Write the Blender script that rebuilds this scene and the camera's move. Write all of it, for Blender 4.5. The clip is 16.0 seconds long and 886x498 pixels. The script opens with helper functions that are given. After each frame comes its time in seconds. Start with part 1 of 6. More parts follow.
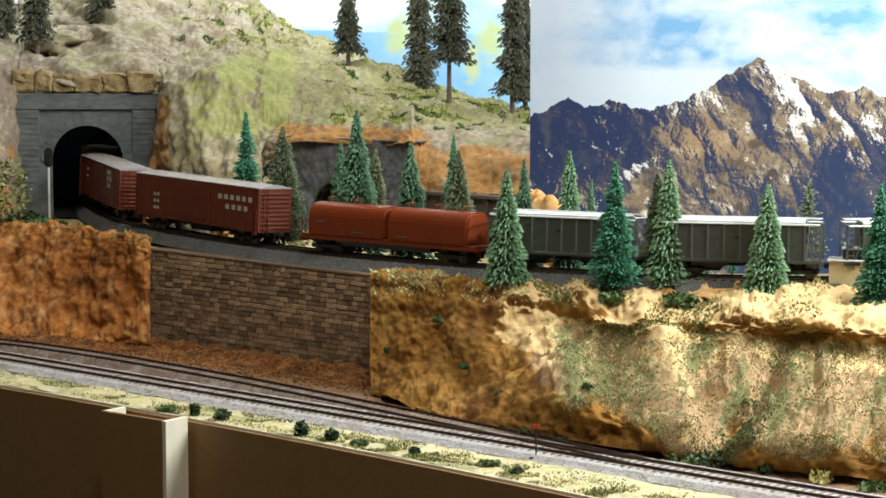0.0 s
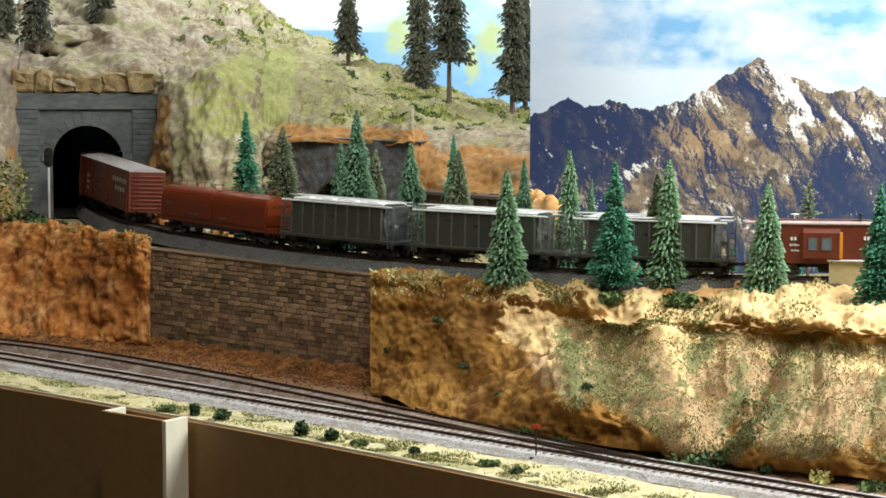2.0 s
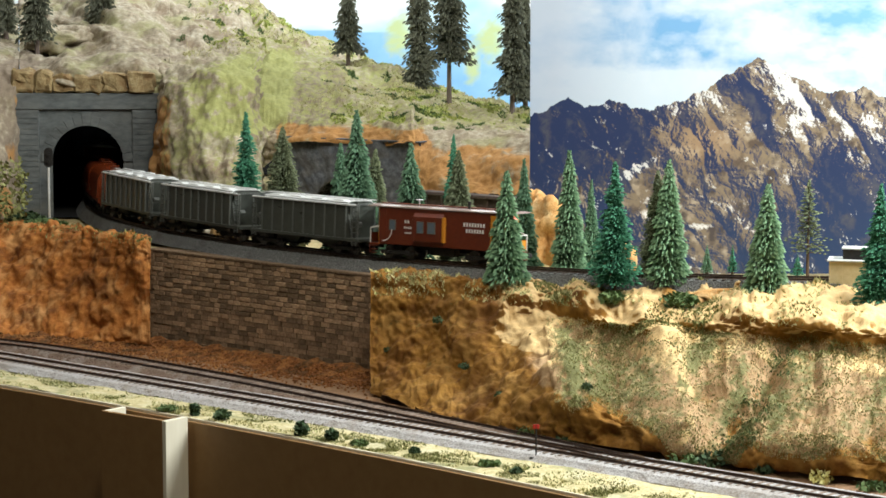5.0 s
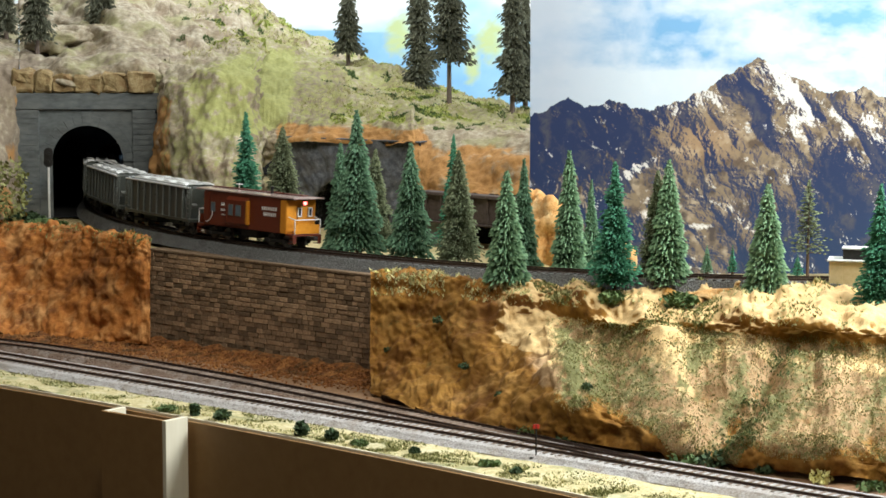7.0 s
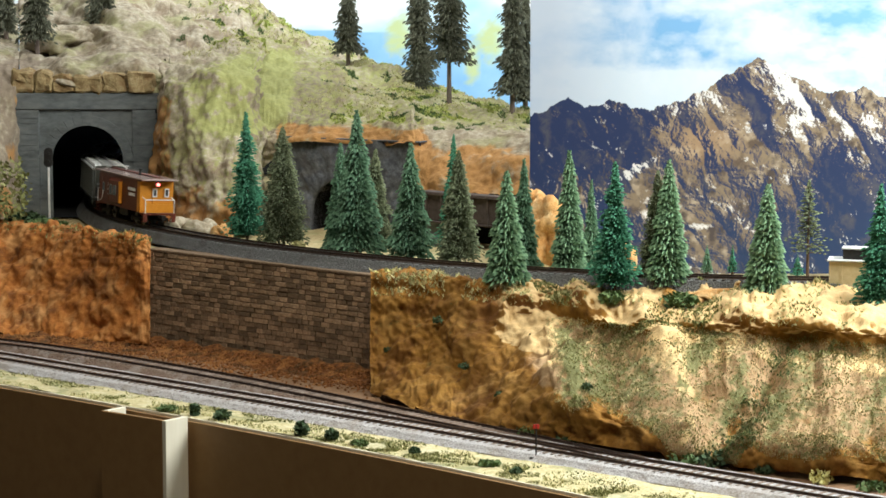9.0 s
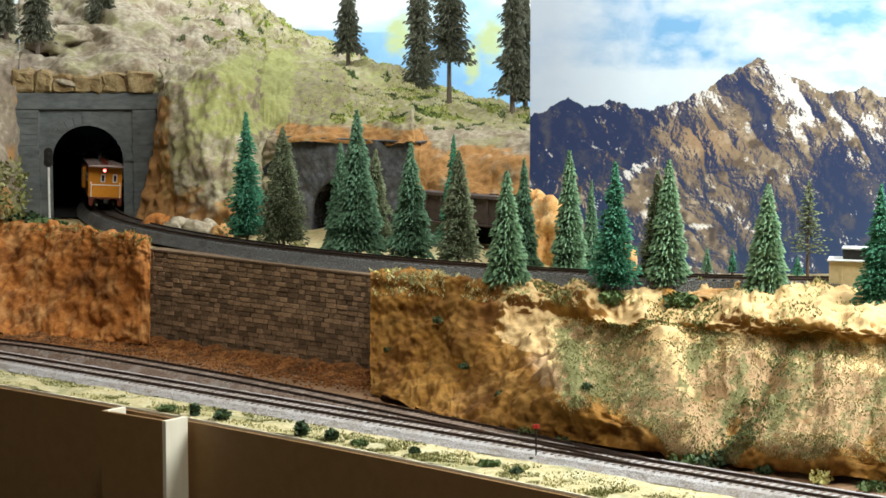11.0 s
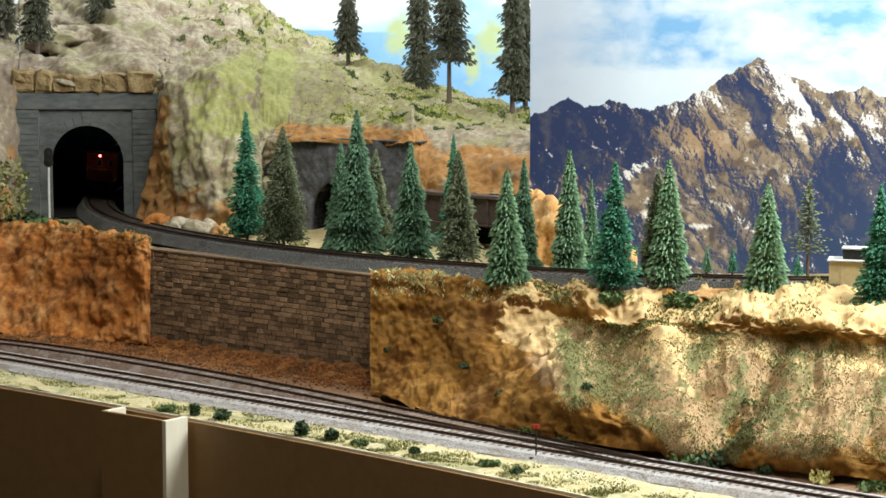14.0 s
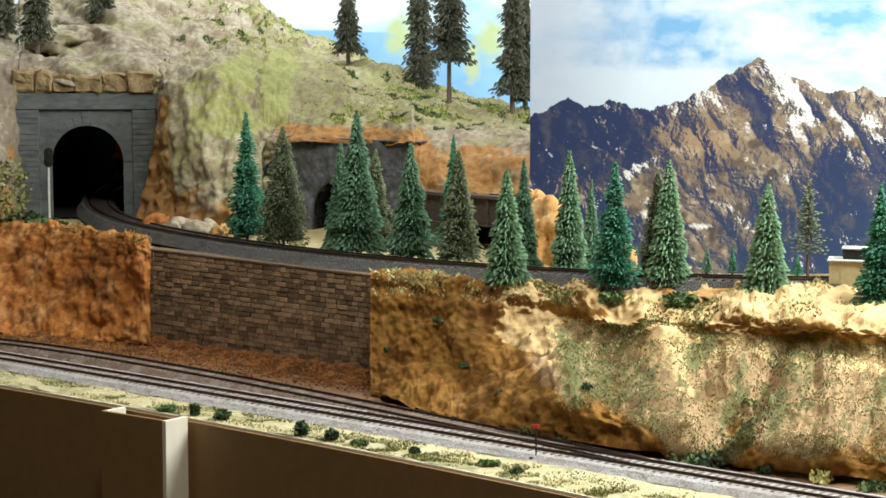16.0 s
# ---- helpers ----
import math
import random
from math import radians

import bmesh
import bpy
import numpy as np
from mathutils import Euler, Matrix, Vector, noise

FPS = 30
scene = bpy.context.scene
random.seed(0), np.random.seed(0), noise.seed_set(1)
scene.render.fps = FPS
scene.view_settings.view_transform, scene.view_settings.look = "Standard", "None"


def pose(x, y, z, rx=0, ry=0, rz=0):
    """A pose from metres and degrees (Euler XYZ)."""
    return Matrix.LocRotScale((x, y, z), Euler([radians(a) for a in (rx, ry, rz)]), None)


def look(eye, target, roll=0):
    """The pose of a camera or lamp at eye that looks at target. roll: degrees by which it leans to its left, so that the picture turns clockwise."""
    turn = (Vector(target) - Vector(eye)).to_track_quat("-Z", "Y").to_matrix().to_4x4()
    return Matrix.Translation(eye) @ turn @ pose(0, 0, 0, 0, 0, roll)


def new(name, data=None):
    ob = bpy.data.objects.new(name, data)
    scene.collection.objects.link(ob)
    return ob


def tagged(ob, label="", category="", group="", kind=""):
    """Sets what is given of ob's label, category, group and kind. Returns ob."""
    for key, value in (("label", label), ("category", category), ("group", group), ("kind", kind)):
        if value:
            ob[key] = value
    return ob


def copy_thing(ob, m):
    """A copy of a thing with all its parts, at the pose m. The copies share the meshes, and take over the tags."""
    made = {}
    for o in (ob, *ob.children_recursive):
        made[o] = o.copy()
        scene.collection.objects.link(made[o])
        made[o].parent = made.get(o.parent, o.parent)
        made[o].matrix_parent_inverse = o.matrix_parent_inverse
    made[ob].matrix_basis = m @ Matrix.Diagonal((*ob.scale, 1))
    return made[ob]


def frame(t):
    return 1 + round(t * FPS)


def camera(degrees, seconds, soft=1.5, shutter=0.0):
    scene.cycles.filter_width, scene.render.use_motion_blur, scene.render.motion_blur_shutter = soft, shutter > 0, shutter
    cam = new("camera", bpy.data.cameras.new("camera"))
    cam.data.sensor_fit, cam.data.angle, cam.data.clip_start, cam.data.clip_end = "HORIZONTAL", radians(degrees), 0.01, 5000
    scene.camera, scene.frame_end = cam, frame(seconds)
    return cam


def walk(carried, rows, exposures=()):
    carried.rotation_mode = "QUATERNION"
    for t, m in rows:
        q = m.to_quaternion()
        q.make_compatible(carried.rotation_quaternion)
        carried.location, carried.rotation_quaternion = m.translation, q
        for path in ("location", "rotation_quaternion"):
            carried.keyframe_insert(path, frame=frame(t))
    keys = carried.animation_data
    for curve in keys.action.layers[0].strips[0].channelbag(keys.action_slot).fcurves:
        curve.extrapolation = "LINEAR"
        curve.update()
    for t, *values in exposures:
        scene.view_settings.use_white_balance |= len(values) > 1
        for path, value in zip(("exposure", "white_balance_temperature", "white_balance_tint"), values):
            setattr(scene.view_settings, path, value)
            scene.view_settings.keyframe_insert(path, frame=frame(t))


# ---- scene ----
# camera: held still on a stand in the aisle, a long lens
cam = camera(20.79, 16.0, soft=1.6, shutter=0.3)
EYE = pose(0, 0, 0.245, 83.1326, 0, 0)
walk(cam, [(0, EYE), (16, EYE)], exposures=[(0, 0.0, 6150, 7), (16, 0.0, 6150, 7)])

# ---- depth redrawn along the camera's lines of sight ----
OLD_EYE, OLD_DIP = 0.2751, math.radians(7.7584)
CAM_EYE, CAM_DIP = 0.245, math.radians(6.8674)
DECK = -0.0965


def deepen(v):
    """First-fit coordinates (n, 3) moved in depth along the camera's sight lines, to fit its view: the upper and the
    lower deck stay level, uprights stay upright.
    """
    v = np.atleast_2d(np.array(v, float))
    x, y, z = v[:, 0], v[:, 1], np.maximum(v[:, 2], -0.15)
    turn = CAM_DIP - OLD_DIP

    def level(y, z0):
        yc = np.minimum(y, 2.35)
        return (CAM_EYE - z0) / np.tan(np.arctan2(OLD_EYE - z0, yc) + turn) + 1.35 * np.maximum(0.0, y - 2.35)

    up = np.clip((z - DECK) / (-0.0135 - DECK), 0, 1)
    y1 = level(y, 0.0) * up + level(y, DECK) * (1 - up)
    z1 = CAM_EYE - y1 * np.tan(np.arctan2(OLD_EYE - z, y) + turn)
    far0 = y * math.cos(OLD_DIP) + (OLD_EYE - z) * math.sin(OLD_DIP)
    far1 = y1 * math.cos(CAM_DIP) + (CAM_EYE - z1) * math.sin(CAM_DIP)
    return np.stack([x * far1 / far0, y1, z1 + v[:, 2] - z], 1)


def deep(x, y, z=0.0):
    return tuple(float(q) for q in deepen([(x, y, z)])[0])


# ---- light: unseen fluorescent tubes over the layout, an added fill lamp, dim room ----
world = bpy.data.worlds.new("room_air")
scene.world = world
world.use_nodes = True
world.node_tree.nodes["Background"].inputs[0].default_value = (1.0, 0.85, 0.68, 1)
world.node_tree.nodes["Background"].inputs[1].default_value = 0.05


def tube(name, m, length, width, watts, colour):
    data = bpy.data.lights.new(name, "AREA")
    data.shape, data.size, data.size_y, data.energy, data.color = "RECTANGLE", length, width, watts, colour
    ob = new(name, data)
    ob.matrix_world = m
    return ob


tube("layout_tube", look(deep(0.80, 1.87, 0.60), deep(0.55, 1.93, 0.0)), 0.95, 0.04, 27.0, (0.965, 0.99, 0.98))
tube("layout_tube_west", look(deep(-0.05, 1.98, 0.66), deep(-0.12, 2.10, 0.0)), 0.6, 0.04, 2.5, (1.0, 0.98, 0.93))
tube("backdrop_tube", look(deep(-0.10, 2.62, 0.60), deep(-0.12, 2.76, 0.1)), 0.9, 0.05, 6.0, (0.95, 0.98, 1.0))
# added fill, no lamp known here: lifts the faces turned to the camera
tube("room_lamp", look((0.05, 1.16, 1.22), (0.0, 1.95, 0.0)), 0.5, 0.5, 16.8, (1.0, 0.92, 0.78))


# ---- materials ----
def node(nt, kind, **inputs):
    n = nt.nodes.new(kind)
    for k, v in inputs.items():
        n.inputs[k.replace("_", " ")].default_value = v
    return n


def mat(name, cols, scale, rough=0.85, bump=0.3, metal=0.0, detail=6.0, patches=None, patch_scale=None, amount=0.5,
        spread=0.0, soils=None, spec=0.3, dist=0.001, stretch=(1, 1, 1)):
    """Grain in a ramp of colours, larger patches over it, fine relief."""
    m = bpy.data.materials.new(name)
    m.use_nodes = True
    nt = m.node_tree
    b = nt.nodes["Principled BSDF"]
    b.inputs["Roughness"].default_value = rough
    b.inputs["Metallic"].default_value = metal
    b.inputs["Specular IOR Level"].default_value = spec
    tc = nt.nodes.new("ShaderNodeTexCoord")
    mp = nt.nodes.new("ShaderNodeMapping")
    mp.inputs["Scale"].default_value = stretch
    nt.links.new(tc.outputs["Object"], mp.inputs[0])
    co = mp.outputs[0]
    n1 = node(nt, "ShaderNodeTexNoise", Scale=scale, Detail=detail, Roughness=0.65)
    nt.links.new(co, n1.inputs["Vector"])
    ramp = nt.nodes.new("ShaderNodeValToRGB")
    el = ramp.color_ramp.elements
    while len(el) < len(cols):
        el.new(0.5)
    for i, c in enumerate(cols):
        el[i].position = 0.3 + 0.42 * i / max(1, len(cols) - 1)
        el[i].color = (*c, 1)
    nt.links.new(n1.outputs["Fac"], ramp.inputs[0])
    col = ramp.outputs["Color"]

    def over(col, fac, c2):
        mx = nt.nodes.new("ShaderNodeMix")
        mx.data_type = "RGBA"
        nt.links.new(fac, mx.inputs["Factor"])
        nt.links.new(col, mx.inputs["A"])
        mx.inputs["B"].default_value = (*c2, 1)
        return mx.outputs["Result"]

    def band(src, lo, hi, top):
        mr = nt.nodes.new("ShaderNodeMapRange")
        mr.inputs["From Min"].default_value, mr.inputs["From Max"].default_value = lo, hi
        mr.inputs["To Max"].default_value = top
        nt.links.new(src, mr.inputs["Value"])
        return mr.outputs["Result"]

    if patches:
        for k, c in enumerate(patches):
            n2 = node(nt, "ShaderNodeTexNoise", Scale=(patch_scale or scale / 6) * (1 + 0.6 * k), Detail=5.0, Roughness=0.6)
            shift = nt.nodes.new("ShaderNodeVectorMath")
            shift.inputs[1].default_value = (3.1 * k + 1, 1.7 * k, 0.9 * k)
            nt.links.new(co, shift.inputs[0])
            nt.links.new(shift.outputs[0], n2.inputs["Vector"])
            col = over(col, band(n2.outputs["Fac"], 0.5, 0.64, amount), c)
    if soils:
        at = nt.nodes.new("ShaderNodeAttribute")
        at.attribute_name = "soil"
        sp = nt.nodes.new("ShaderNodeSeparateColor")
        nt.links.new(at.outputs["Color"], sp.inputs[0])
        for k, c in sorted(enumerate(soils), key=lambda q: (q[0] + 1) % 3):
            n4 = node(nt, "ShaderNodeTexNoise", Scale=(48, 150, 60)[k], Detail=7.0, Roughness=(0.6, 0.72, 0.72)[k])
            nt.links.new(co, n4.inputs["Vector"])
            ad = nt.nodes.new("ShaderNodeMath")
            ad.operation = "ADD"
            nt.links.new(n4.outputs["Fac"], ad.inputs[0])
            nt.links.new(sp.outputs[k], ad.inputs[1])
            vary = nt.nodes.new("ShaderNodeMix")
            vary.data_type = "RGBA"
            nt.links.new(n1.outputs["Fac"], vary.inputs["Factor"])
            vary.inputs["A"].default_value = (*[0.55 * q for q in c], 1)
            vary.inputs["B"].default_value = (*[min(0.9, 1.4 * q) for q in c], 1)
            mx = nt.nodes.new("ShaderNodeMix")
            mx.data_type = "RGBA"
            nt.links.new(band(ad.outputs[0], 0.92, 1.08, 0.92), mx.inputs["Factor"])
            nt.links.new(col, mx.inputs["A"])
            nt.links.new(vary.outputs["Result"], mx.inputs["B"])
            col = mx.outputs["Result"]
    if spread:
        info = nt.nodes.new("ShaderNodeObjectInfo")
        hv = nt.nodes.new("ShaderNodeHueSaturation")
        nt.links.new(band(info.outputs["Random"], 0, 1, 1), hv.inputs["Value"])
        hv.inputs["Fac"].default_value = 1.0
        mr = hv.inputs["Value"].links[0].from_node
        mr.inputs["To Min"].default_value, mr.inputs["To Max"].default_value = 1 - spread, 1 + spread
        nt.links.new(col, hv.inputs["Color"])
        col = hv.outputs["Color"]
    nt.links.new(col, b.inputs["Base Color"])
    if bump:
        bp = node(nt, "ShaderNodeBump", Strength=bump, Distance=dist)
        nt.links.new(n1.outputs["Fac"], bp.inputs["Height"])
        nt.links.new(bp.outputs[0], b.inputs["Normal"])
    return m


def picture(name, rough=0.6):
    """A printed sheet: colours from the mesh's own colour layer."""
    m = bpy.data.materials.new(name)
    m.use_nodes = True
    b = m.node_tree.nodes["Principled BSDF"]
    b.inputs["Roughness"].default_value = rough
    b.inputs["Specular IOR Level"].default_value = 0.2
    at = m.node_tree.nodes.new("ShaderNodeAttribute")
    at.attribute_name = "print"
    m.node_tree.links.new(at.outputs["Color"], b.inputs["Base Color"])
    return m


def glow(name, colour, strength):
    m = bpy.data.materials.new(name)
    m.use_nodes = True
    b = m.node_tree.nodes["Principled BSDF"]
    b.inputs["Base Color"].default_value = (*colour, 1)
    b.inputs["Emission Color"].default_value = (*colour, 1)
    b.inputs["Emission Strength"].default_value = strength
    return m


M = {
    "clay_red": mat("red_clay", [(0.20, 0.06, 0.012), (0.41, 0.148, 0.030), (0.60, 0.26, 0.068)], 130, 0.95, 0.8, patches=[(0.10, 0.036, 0.012), (0.66, 0.34, 0.12)], patch_scale=30, amount=0.75, dist=0.002),
    "talus": mat("talus_earth", [(0.06, 0.024, 0.009), (0.20, 0.075, 0.020), (0.42, 0.18, 0.05)], 260, 0.95, 0.8, patches=[(0.07, 0.045, 0.02), (0.38, 0.17, 0.05)], patch_scale=60, amount=0.7, dist=0.002),
    "clay_ochre": mat("ochre_clay", [(0.12, 0.048, 0.007), (0.235, 0.108, 0.016), (0.34, 0.175, 0.032)], 130, 0.95, 0.5, patches=[(0.11, 0.040, 0.008), (0.34, 0.185, 0.045)], patch_scale=20, amount=0.65, dist=0.002, soils=[(0.62, 0.43, 0.20), (0.125, 0.13, 0.045), (0.40, 0.26, 0.135)]),
    # darker second patch puts the recesses' shade into the colour
    "hill": mat("weathered_plaster_rock", [(0.22, 0.175, 0.12), (0.40, 0.34, 0.24), (0.56, 0.50, 0.40)], 170, 0.95, 0.5, patches=[(0.29, 0.28, 0.12), (0.20, 0.14, 0.085)], patch_scale=24, amount=0.75, dist=0.002, soils=[(0.46, 0.235, 0.075), (0.33, 0.335, 0.115), (0.25, 0.195, 0.14)]),
    "earth": mat("tan_soil", [(0.30, 0.20, 0.09), (0.46, 0.36, 0.18), (0.55, 0.48, 0.28)], 320, 0.95, 0.6, patches=[(0.20, 0.24, 0.08), (0.52, 0.44, 0.25)], patch_scale=30, amount=0.6, dist=0.0015),
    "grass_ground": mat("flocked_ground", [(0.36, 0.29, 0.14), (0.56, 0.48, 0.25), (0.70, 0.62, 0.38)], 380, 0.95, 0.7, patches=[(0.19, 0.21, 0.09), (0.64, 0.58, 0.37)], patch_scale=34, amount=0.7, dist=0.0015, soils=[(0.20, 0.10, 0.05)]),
    "ballast": mat("dark_ballast", [(0.045, 0.045, 0.043), (0.13, 0.128, 0.122), (0.28, 0.275, 0.26)], 900, 0.9, 1.0, dist=0.0015, patches=[(0.07, 0.06, 0.05)], patch_scale=50),
    "ballast_brown": mat("rusty_ballast", [(0.10, 0.06, 0.04), (0.20, 0.13, 0.09), (0.32, 0.24, 0.18)], 900, 0.9, 1.0, dist=0.0015, patches=[(0.40, 0.36, 0.32)], patch_scale=40, amount=0.5),
    "ballast_pale": mat("pale_ballast", [(0.26, 0.23, 0.21), (0.50, 0.47, 0.45), (0.70, 0.68, 0.66)], 900, 0.9, 1.0, dist=0.0015, patches=[(0.30, 0.22, 0.15)], patch_scale=40, amount=0.4),
    "tie": mat("tie_plastic", [(0.02, 0.014, 0.01), (0.05, 0.035, 0.025)], 700, 0.7, 0.3, spread=0.4, stretch=(0.2, 1, 1)),
    "tie_worn": mat("weathered_tie", [(0.13, 0.09, 0.065), (0.26, 0.20, 0.16)], 500, 0.9, 0.4, spread=0.35),
    "rail_steel": mat("rail_steel", [(0.05, 0.03, 0.022), (0.13, 0.09, 0.07)], 500, 0.45, 0.1, metal=0.6),
    "rail_bright": mat("rail_bright", [(0.35, 0.33, 0.31), (0.55, 0.54, 0.52)], 400, 0.22, 0.05, metal=1.0),
    "concrete": mat("weathered_concrete", [(0.085, 0.095, 0.094), (0.135, 0.147, 0.145), (0.178, 0.190, 0.186)], 220, 0.9, 0.3, patches=[(0.075, 0.068, 0.06), (0.22, 0.225, 0.21)], patch_scale=28, amount=0.35, stretch=(0.4, 1, 1)),
    "dark_rock": mat("slate_rock", [(0.06, 0.065, 0.077), (0.13, 0.138, 0.155), (0.21, 0.215, 0.23)], 180, 0.8, 0.6, patches=[(0.03, 0.03, 0.035), (0.12, 0.11, 0.10)], patch_scale=40, dist=0.002),
    # near-black for unlit hollows: their shade is in the colour
    "black": mat("tunnel_shade_black", [(0.006, 0.006, 0.006), (0.012, 0.011, 0.01)], 100, 0.95, 0.1),
    "stone": mat("wall_stone", [(0.19, 0.12, 0.068), (0.31, 0.205, 0.12), (0.42, 0.295, 0.185)], 420, 0.9, 0.6, spread=0.52, patches=[(0.22, 0.15, 0.09)], patch_scale=90, amount=0.5),
    "mortar": mat("wall_mortar", [(0.17, 0.115, 0.066), (0.25, 0.17, 0.105)], 500, 0.95, 0.4),
    "fascia": mat("brown_hardboard", [(0.235, 0.13, 0.047), (0.28, 0.16, 0.060)], 90, 0.55, 0.06, patches=[(0.28, 0.16, 0.064)], patch_scale=6, amount=0.4),
    "edge_wood": mat("cream_wood", [(0.70, 0.62, 0.45), (0.82, 0.76, 0.60)], 60, 0.6, 0.1, stretch=(1, 1, 0.08)),
    "oxide": mat("oxide_red_paint", [(0.105, 0.0165, 0.004), (0.14, 0.024, 0.006)], 300, 0.5, 0.05, patches=[(0.09, 0.02, 0.011)], patch_scale=60, amount=0.35, spec=0.5),
    "coil_red": mat("coil_car_paint", [(0.15, 0.026, 0.006), (0.19, 0.036, 0.009)], 260, 0.28, 0.04, patches=[(0.11, 0.025, 0.013)], patch_scale=50, amount=0.35, spec=0.5),
    "hopper": mat("hopper_grey", [(0.050, 0.054, 0.044), (0.070, 0.074, 0.062)], 260, 0.35, 0.05, patches=[(0.045, 0.045, 0.037)], patch_scale=60, amount=0.4, spec=0.5),
    # paler than the body: light caught by the ribs is in this grey
    "hopper_pale": mat("hopper_rib_grey", [(0.085, 0.09, 0.08), (0.135, 0.14, 0.125)], 300, 0.28, 0.05, spec=0.5),
    # boxcar roof: glare from the tube overhead is painted in as pale colour
    "car_roof": mat("metal_roof_glare", [(0.42, 0.38, 0.36), (0.58, 0.54, 0.52)], 260, 0.22, 0.04, metal=0.3, spec=0.8),
    # grey hopper tops, made paler to stand for the strong light on them
    "grey_top": mat("hopper_roof_glare", [(0.62, 0.62, 0.60), (0.76, 0.76, 0.74)], 260, 0.30, 0.04, spec=0.7),
    "course": mat("yellow_brown_stone", [(0.20, 0.13, 0.055), (0.34, 0.25, 0.12), (0.44, 0.35, 0.19)], 210, 0.95, 0.8, patches=[(0.22, 0.12, 0.05)], patch_scale=60, amount=0.6, dist=0.002),
    # caboose roof: brown lightened by the reflection it would show
    "cab_roof": mat("brown_roof_glare", [(0.34, 0.25, 0.22), (0.44, 0.33, 0.30)], 260, 0.15, 0.03, spec=1.0),
    "cream": mat("cream_paint", [(0.62, 0.52, 0.30), (0.70, 0.60, 0.38)], 200, 0.45, 0.05, patches=[(0.5, 0.4, 0.22)], patch_scale=60, amount=0.3),
    "orange": mat("orange_paint", [(0.54, 0.205, 0.015), (0.64, 0.26, 0.022)], 260, 0.45, 0.04),
    "stencil": mat("faded_stencil", [(0.40, 0.36, 0.31), (0.50, 0.46, 0.41)], 300, 0.6, 0.05),
    "white": mat("white_paint", [(0.68, 0.67, 0.63), (0.80, 0.79, 0.76)], 300, 0.5, 0.05),
    "under": mat("black_frame", [(0.012, 0.011, 0.010), (0.03, 0.026, 0.022)], 300, 0.6, 0.2),
    "wheel": mat("wheel_steel", [(0.10, 0.09, 0.08), (0.22, 0.20, 0.18)], 300, 0.35, 0.1, metal=0.7),
    "pane": mat("window_pane", [(0.10, 0.13, 0.16), (0.16, 0.19, 0.22)], 80, 0.12, 0.0, spec=0.6),
    "marker": glow("red_marker", (1.0, 0.13, 0.10), 7.0),
    "trunk": mat("tree_bark", [(0.05, 0.03, 0.018), (0.12, 0.08, 0.05)], 500, 0.95, 0.6, stretch=(1, 1, 0.15)),
    "trunk_grey": mat("grey_bark", [(0.13, 0.10, 0.085), (0.24, 0.19, 0.16)], 400, 0.95, 0.5, stretch=(1, 1, 0.15)),
    "tan_paint": mat("tan_shed_paint", [(0.48, 0.38, 0.20), (0.60, 0.50, 0.30)], 200, 0.7, 0.1, patches=[(0.44, 0.34, 0.18)], patch_scale=40, amount=0.4),
    "grey_roof": mat("grey_roofing", [(0.42, 0.42, 0.40), (0.56, 0.56, 0.54)], 300, 0.8, 0.2),
    "girder": mat("bridge_paint", [(0.055, 0.04, 0.035), (0.11, 0.085, 0.075)], 240, 0.8, 0.2, patches=[(0.14, 0.11, 0.10)], patch_scale=40),
    "red_target": mat("red_target_paint", [(0.55, 0.03, 0.02), (0.65, 0.05, 0.03)], 300, 0.5, 0.0),
    "room_paint": mat("room_paint", [(0.20, 0.175, 0.145), (0.24, 0.21, 0.17)], 30, 0.9, 0.05),
    "carpet": mat("brown_carpet", [(0.10, 0.08, 0.06), (0.17, 0.13, 0.10)], 150, 1.0, 0.4),
    "print": picture("printed_sheet"),
    "cut_earth": mat("orange_cut_earth", [(0.36, 0.17, 0.05), (0.56, 0.30, 0.10), (0.62, 0.42, 0.20)], 220, 0.95, 0.6, patches=[(0.42, 0.18, 0.05), (0.60, 0.46, 0.24)], patch_scale=30, amount=0.6, dist=0.002),
}


def foliage(name, a, b, rough=0.75):
    """Needle colour that varies from clump to clump and from tree to tree."""
    m = bpy.data.materials.new(name)
    m.use_nodes = True
    nt = m.node_tree
    p = nt.nodes["Principled BSDF"]
    p.inputs["Roughness"].default_value, p.inputs["Specular IOR Level"].default_value = rough, 0.2
    geo, info = nt.nodes.new("ShaderNodeNewGeometry"), nt.nodes.new("ShaderNodeObjectInfo")
    add = nt.nodes.new("ShaderNodeMath")
    add.operation, add.inputs[1].default_value = "MULTIPLY_ADD", 0.75
    sc = nt.nodes.new("ShaderNodeMath")
    sc.operation, sc.inputs[1].default_value = "MULTIPLY", 0.25
    nt.links.new(info.outputs["Random"], sc.inputs[0])
    nt.links.new(geo.outputs["Random Per Island"], add.inputs[0])
    nt.links.new(sc.outputs[0], add.inputs[2])
    mx = nt.nodes.new("ShaderNodeMix")
    mx.data_type = "RGBA"
    mx.inputs["A"].default_value, mx.inputs["B"].default_value = (*a, 1), (*b, 1)
    nt.links.new(add.outputs[0], mx.inputs["Factor"])
    nt.links.new(mx.outputs["Result"], p.inputs["Base Color"])
    return m


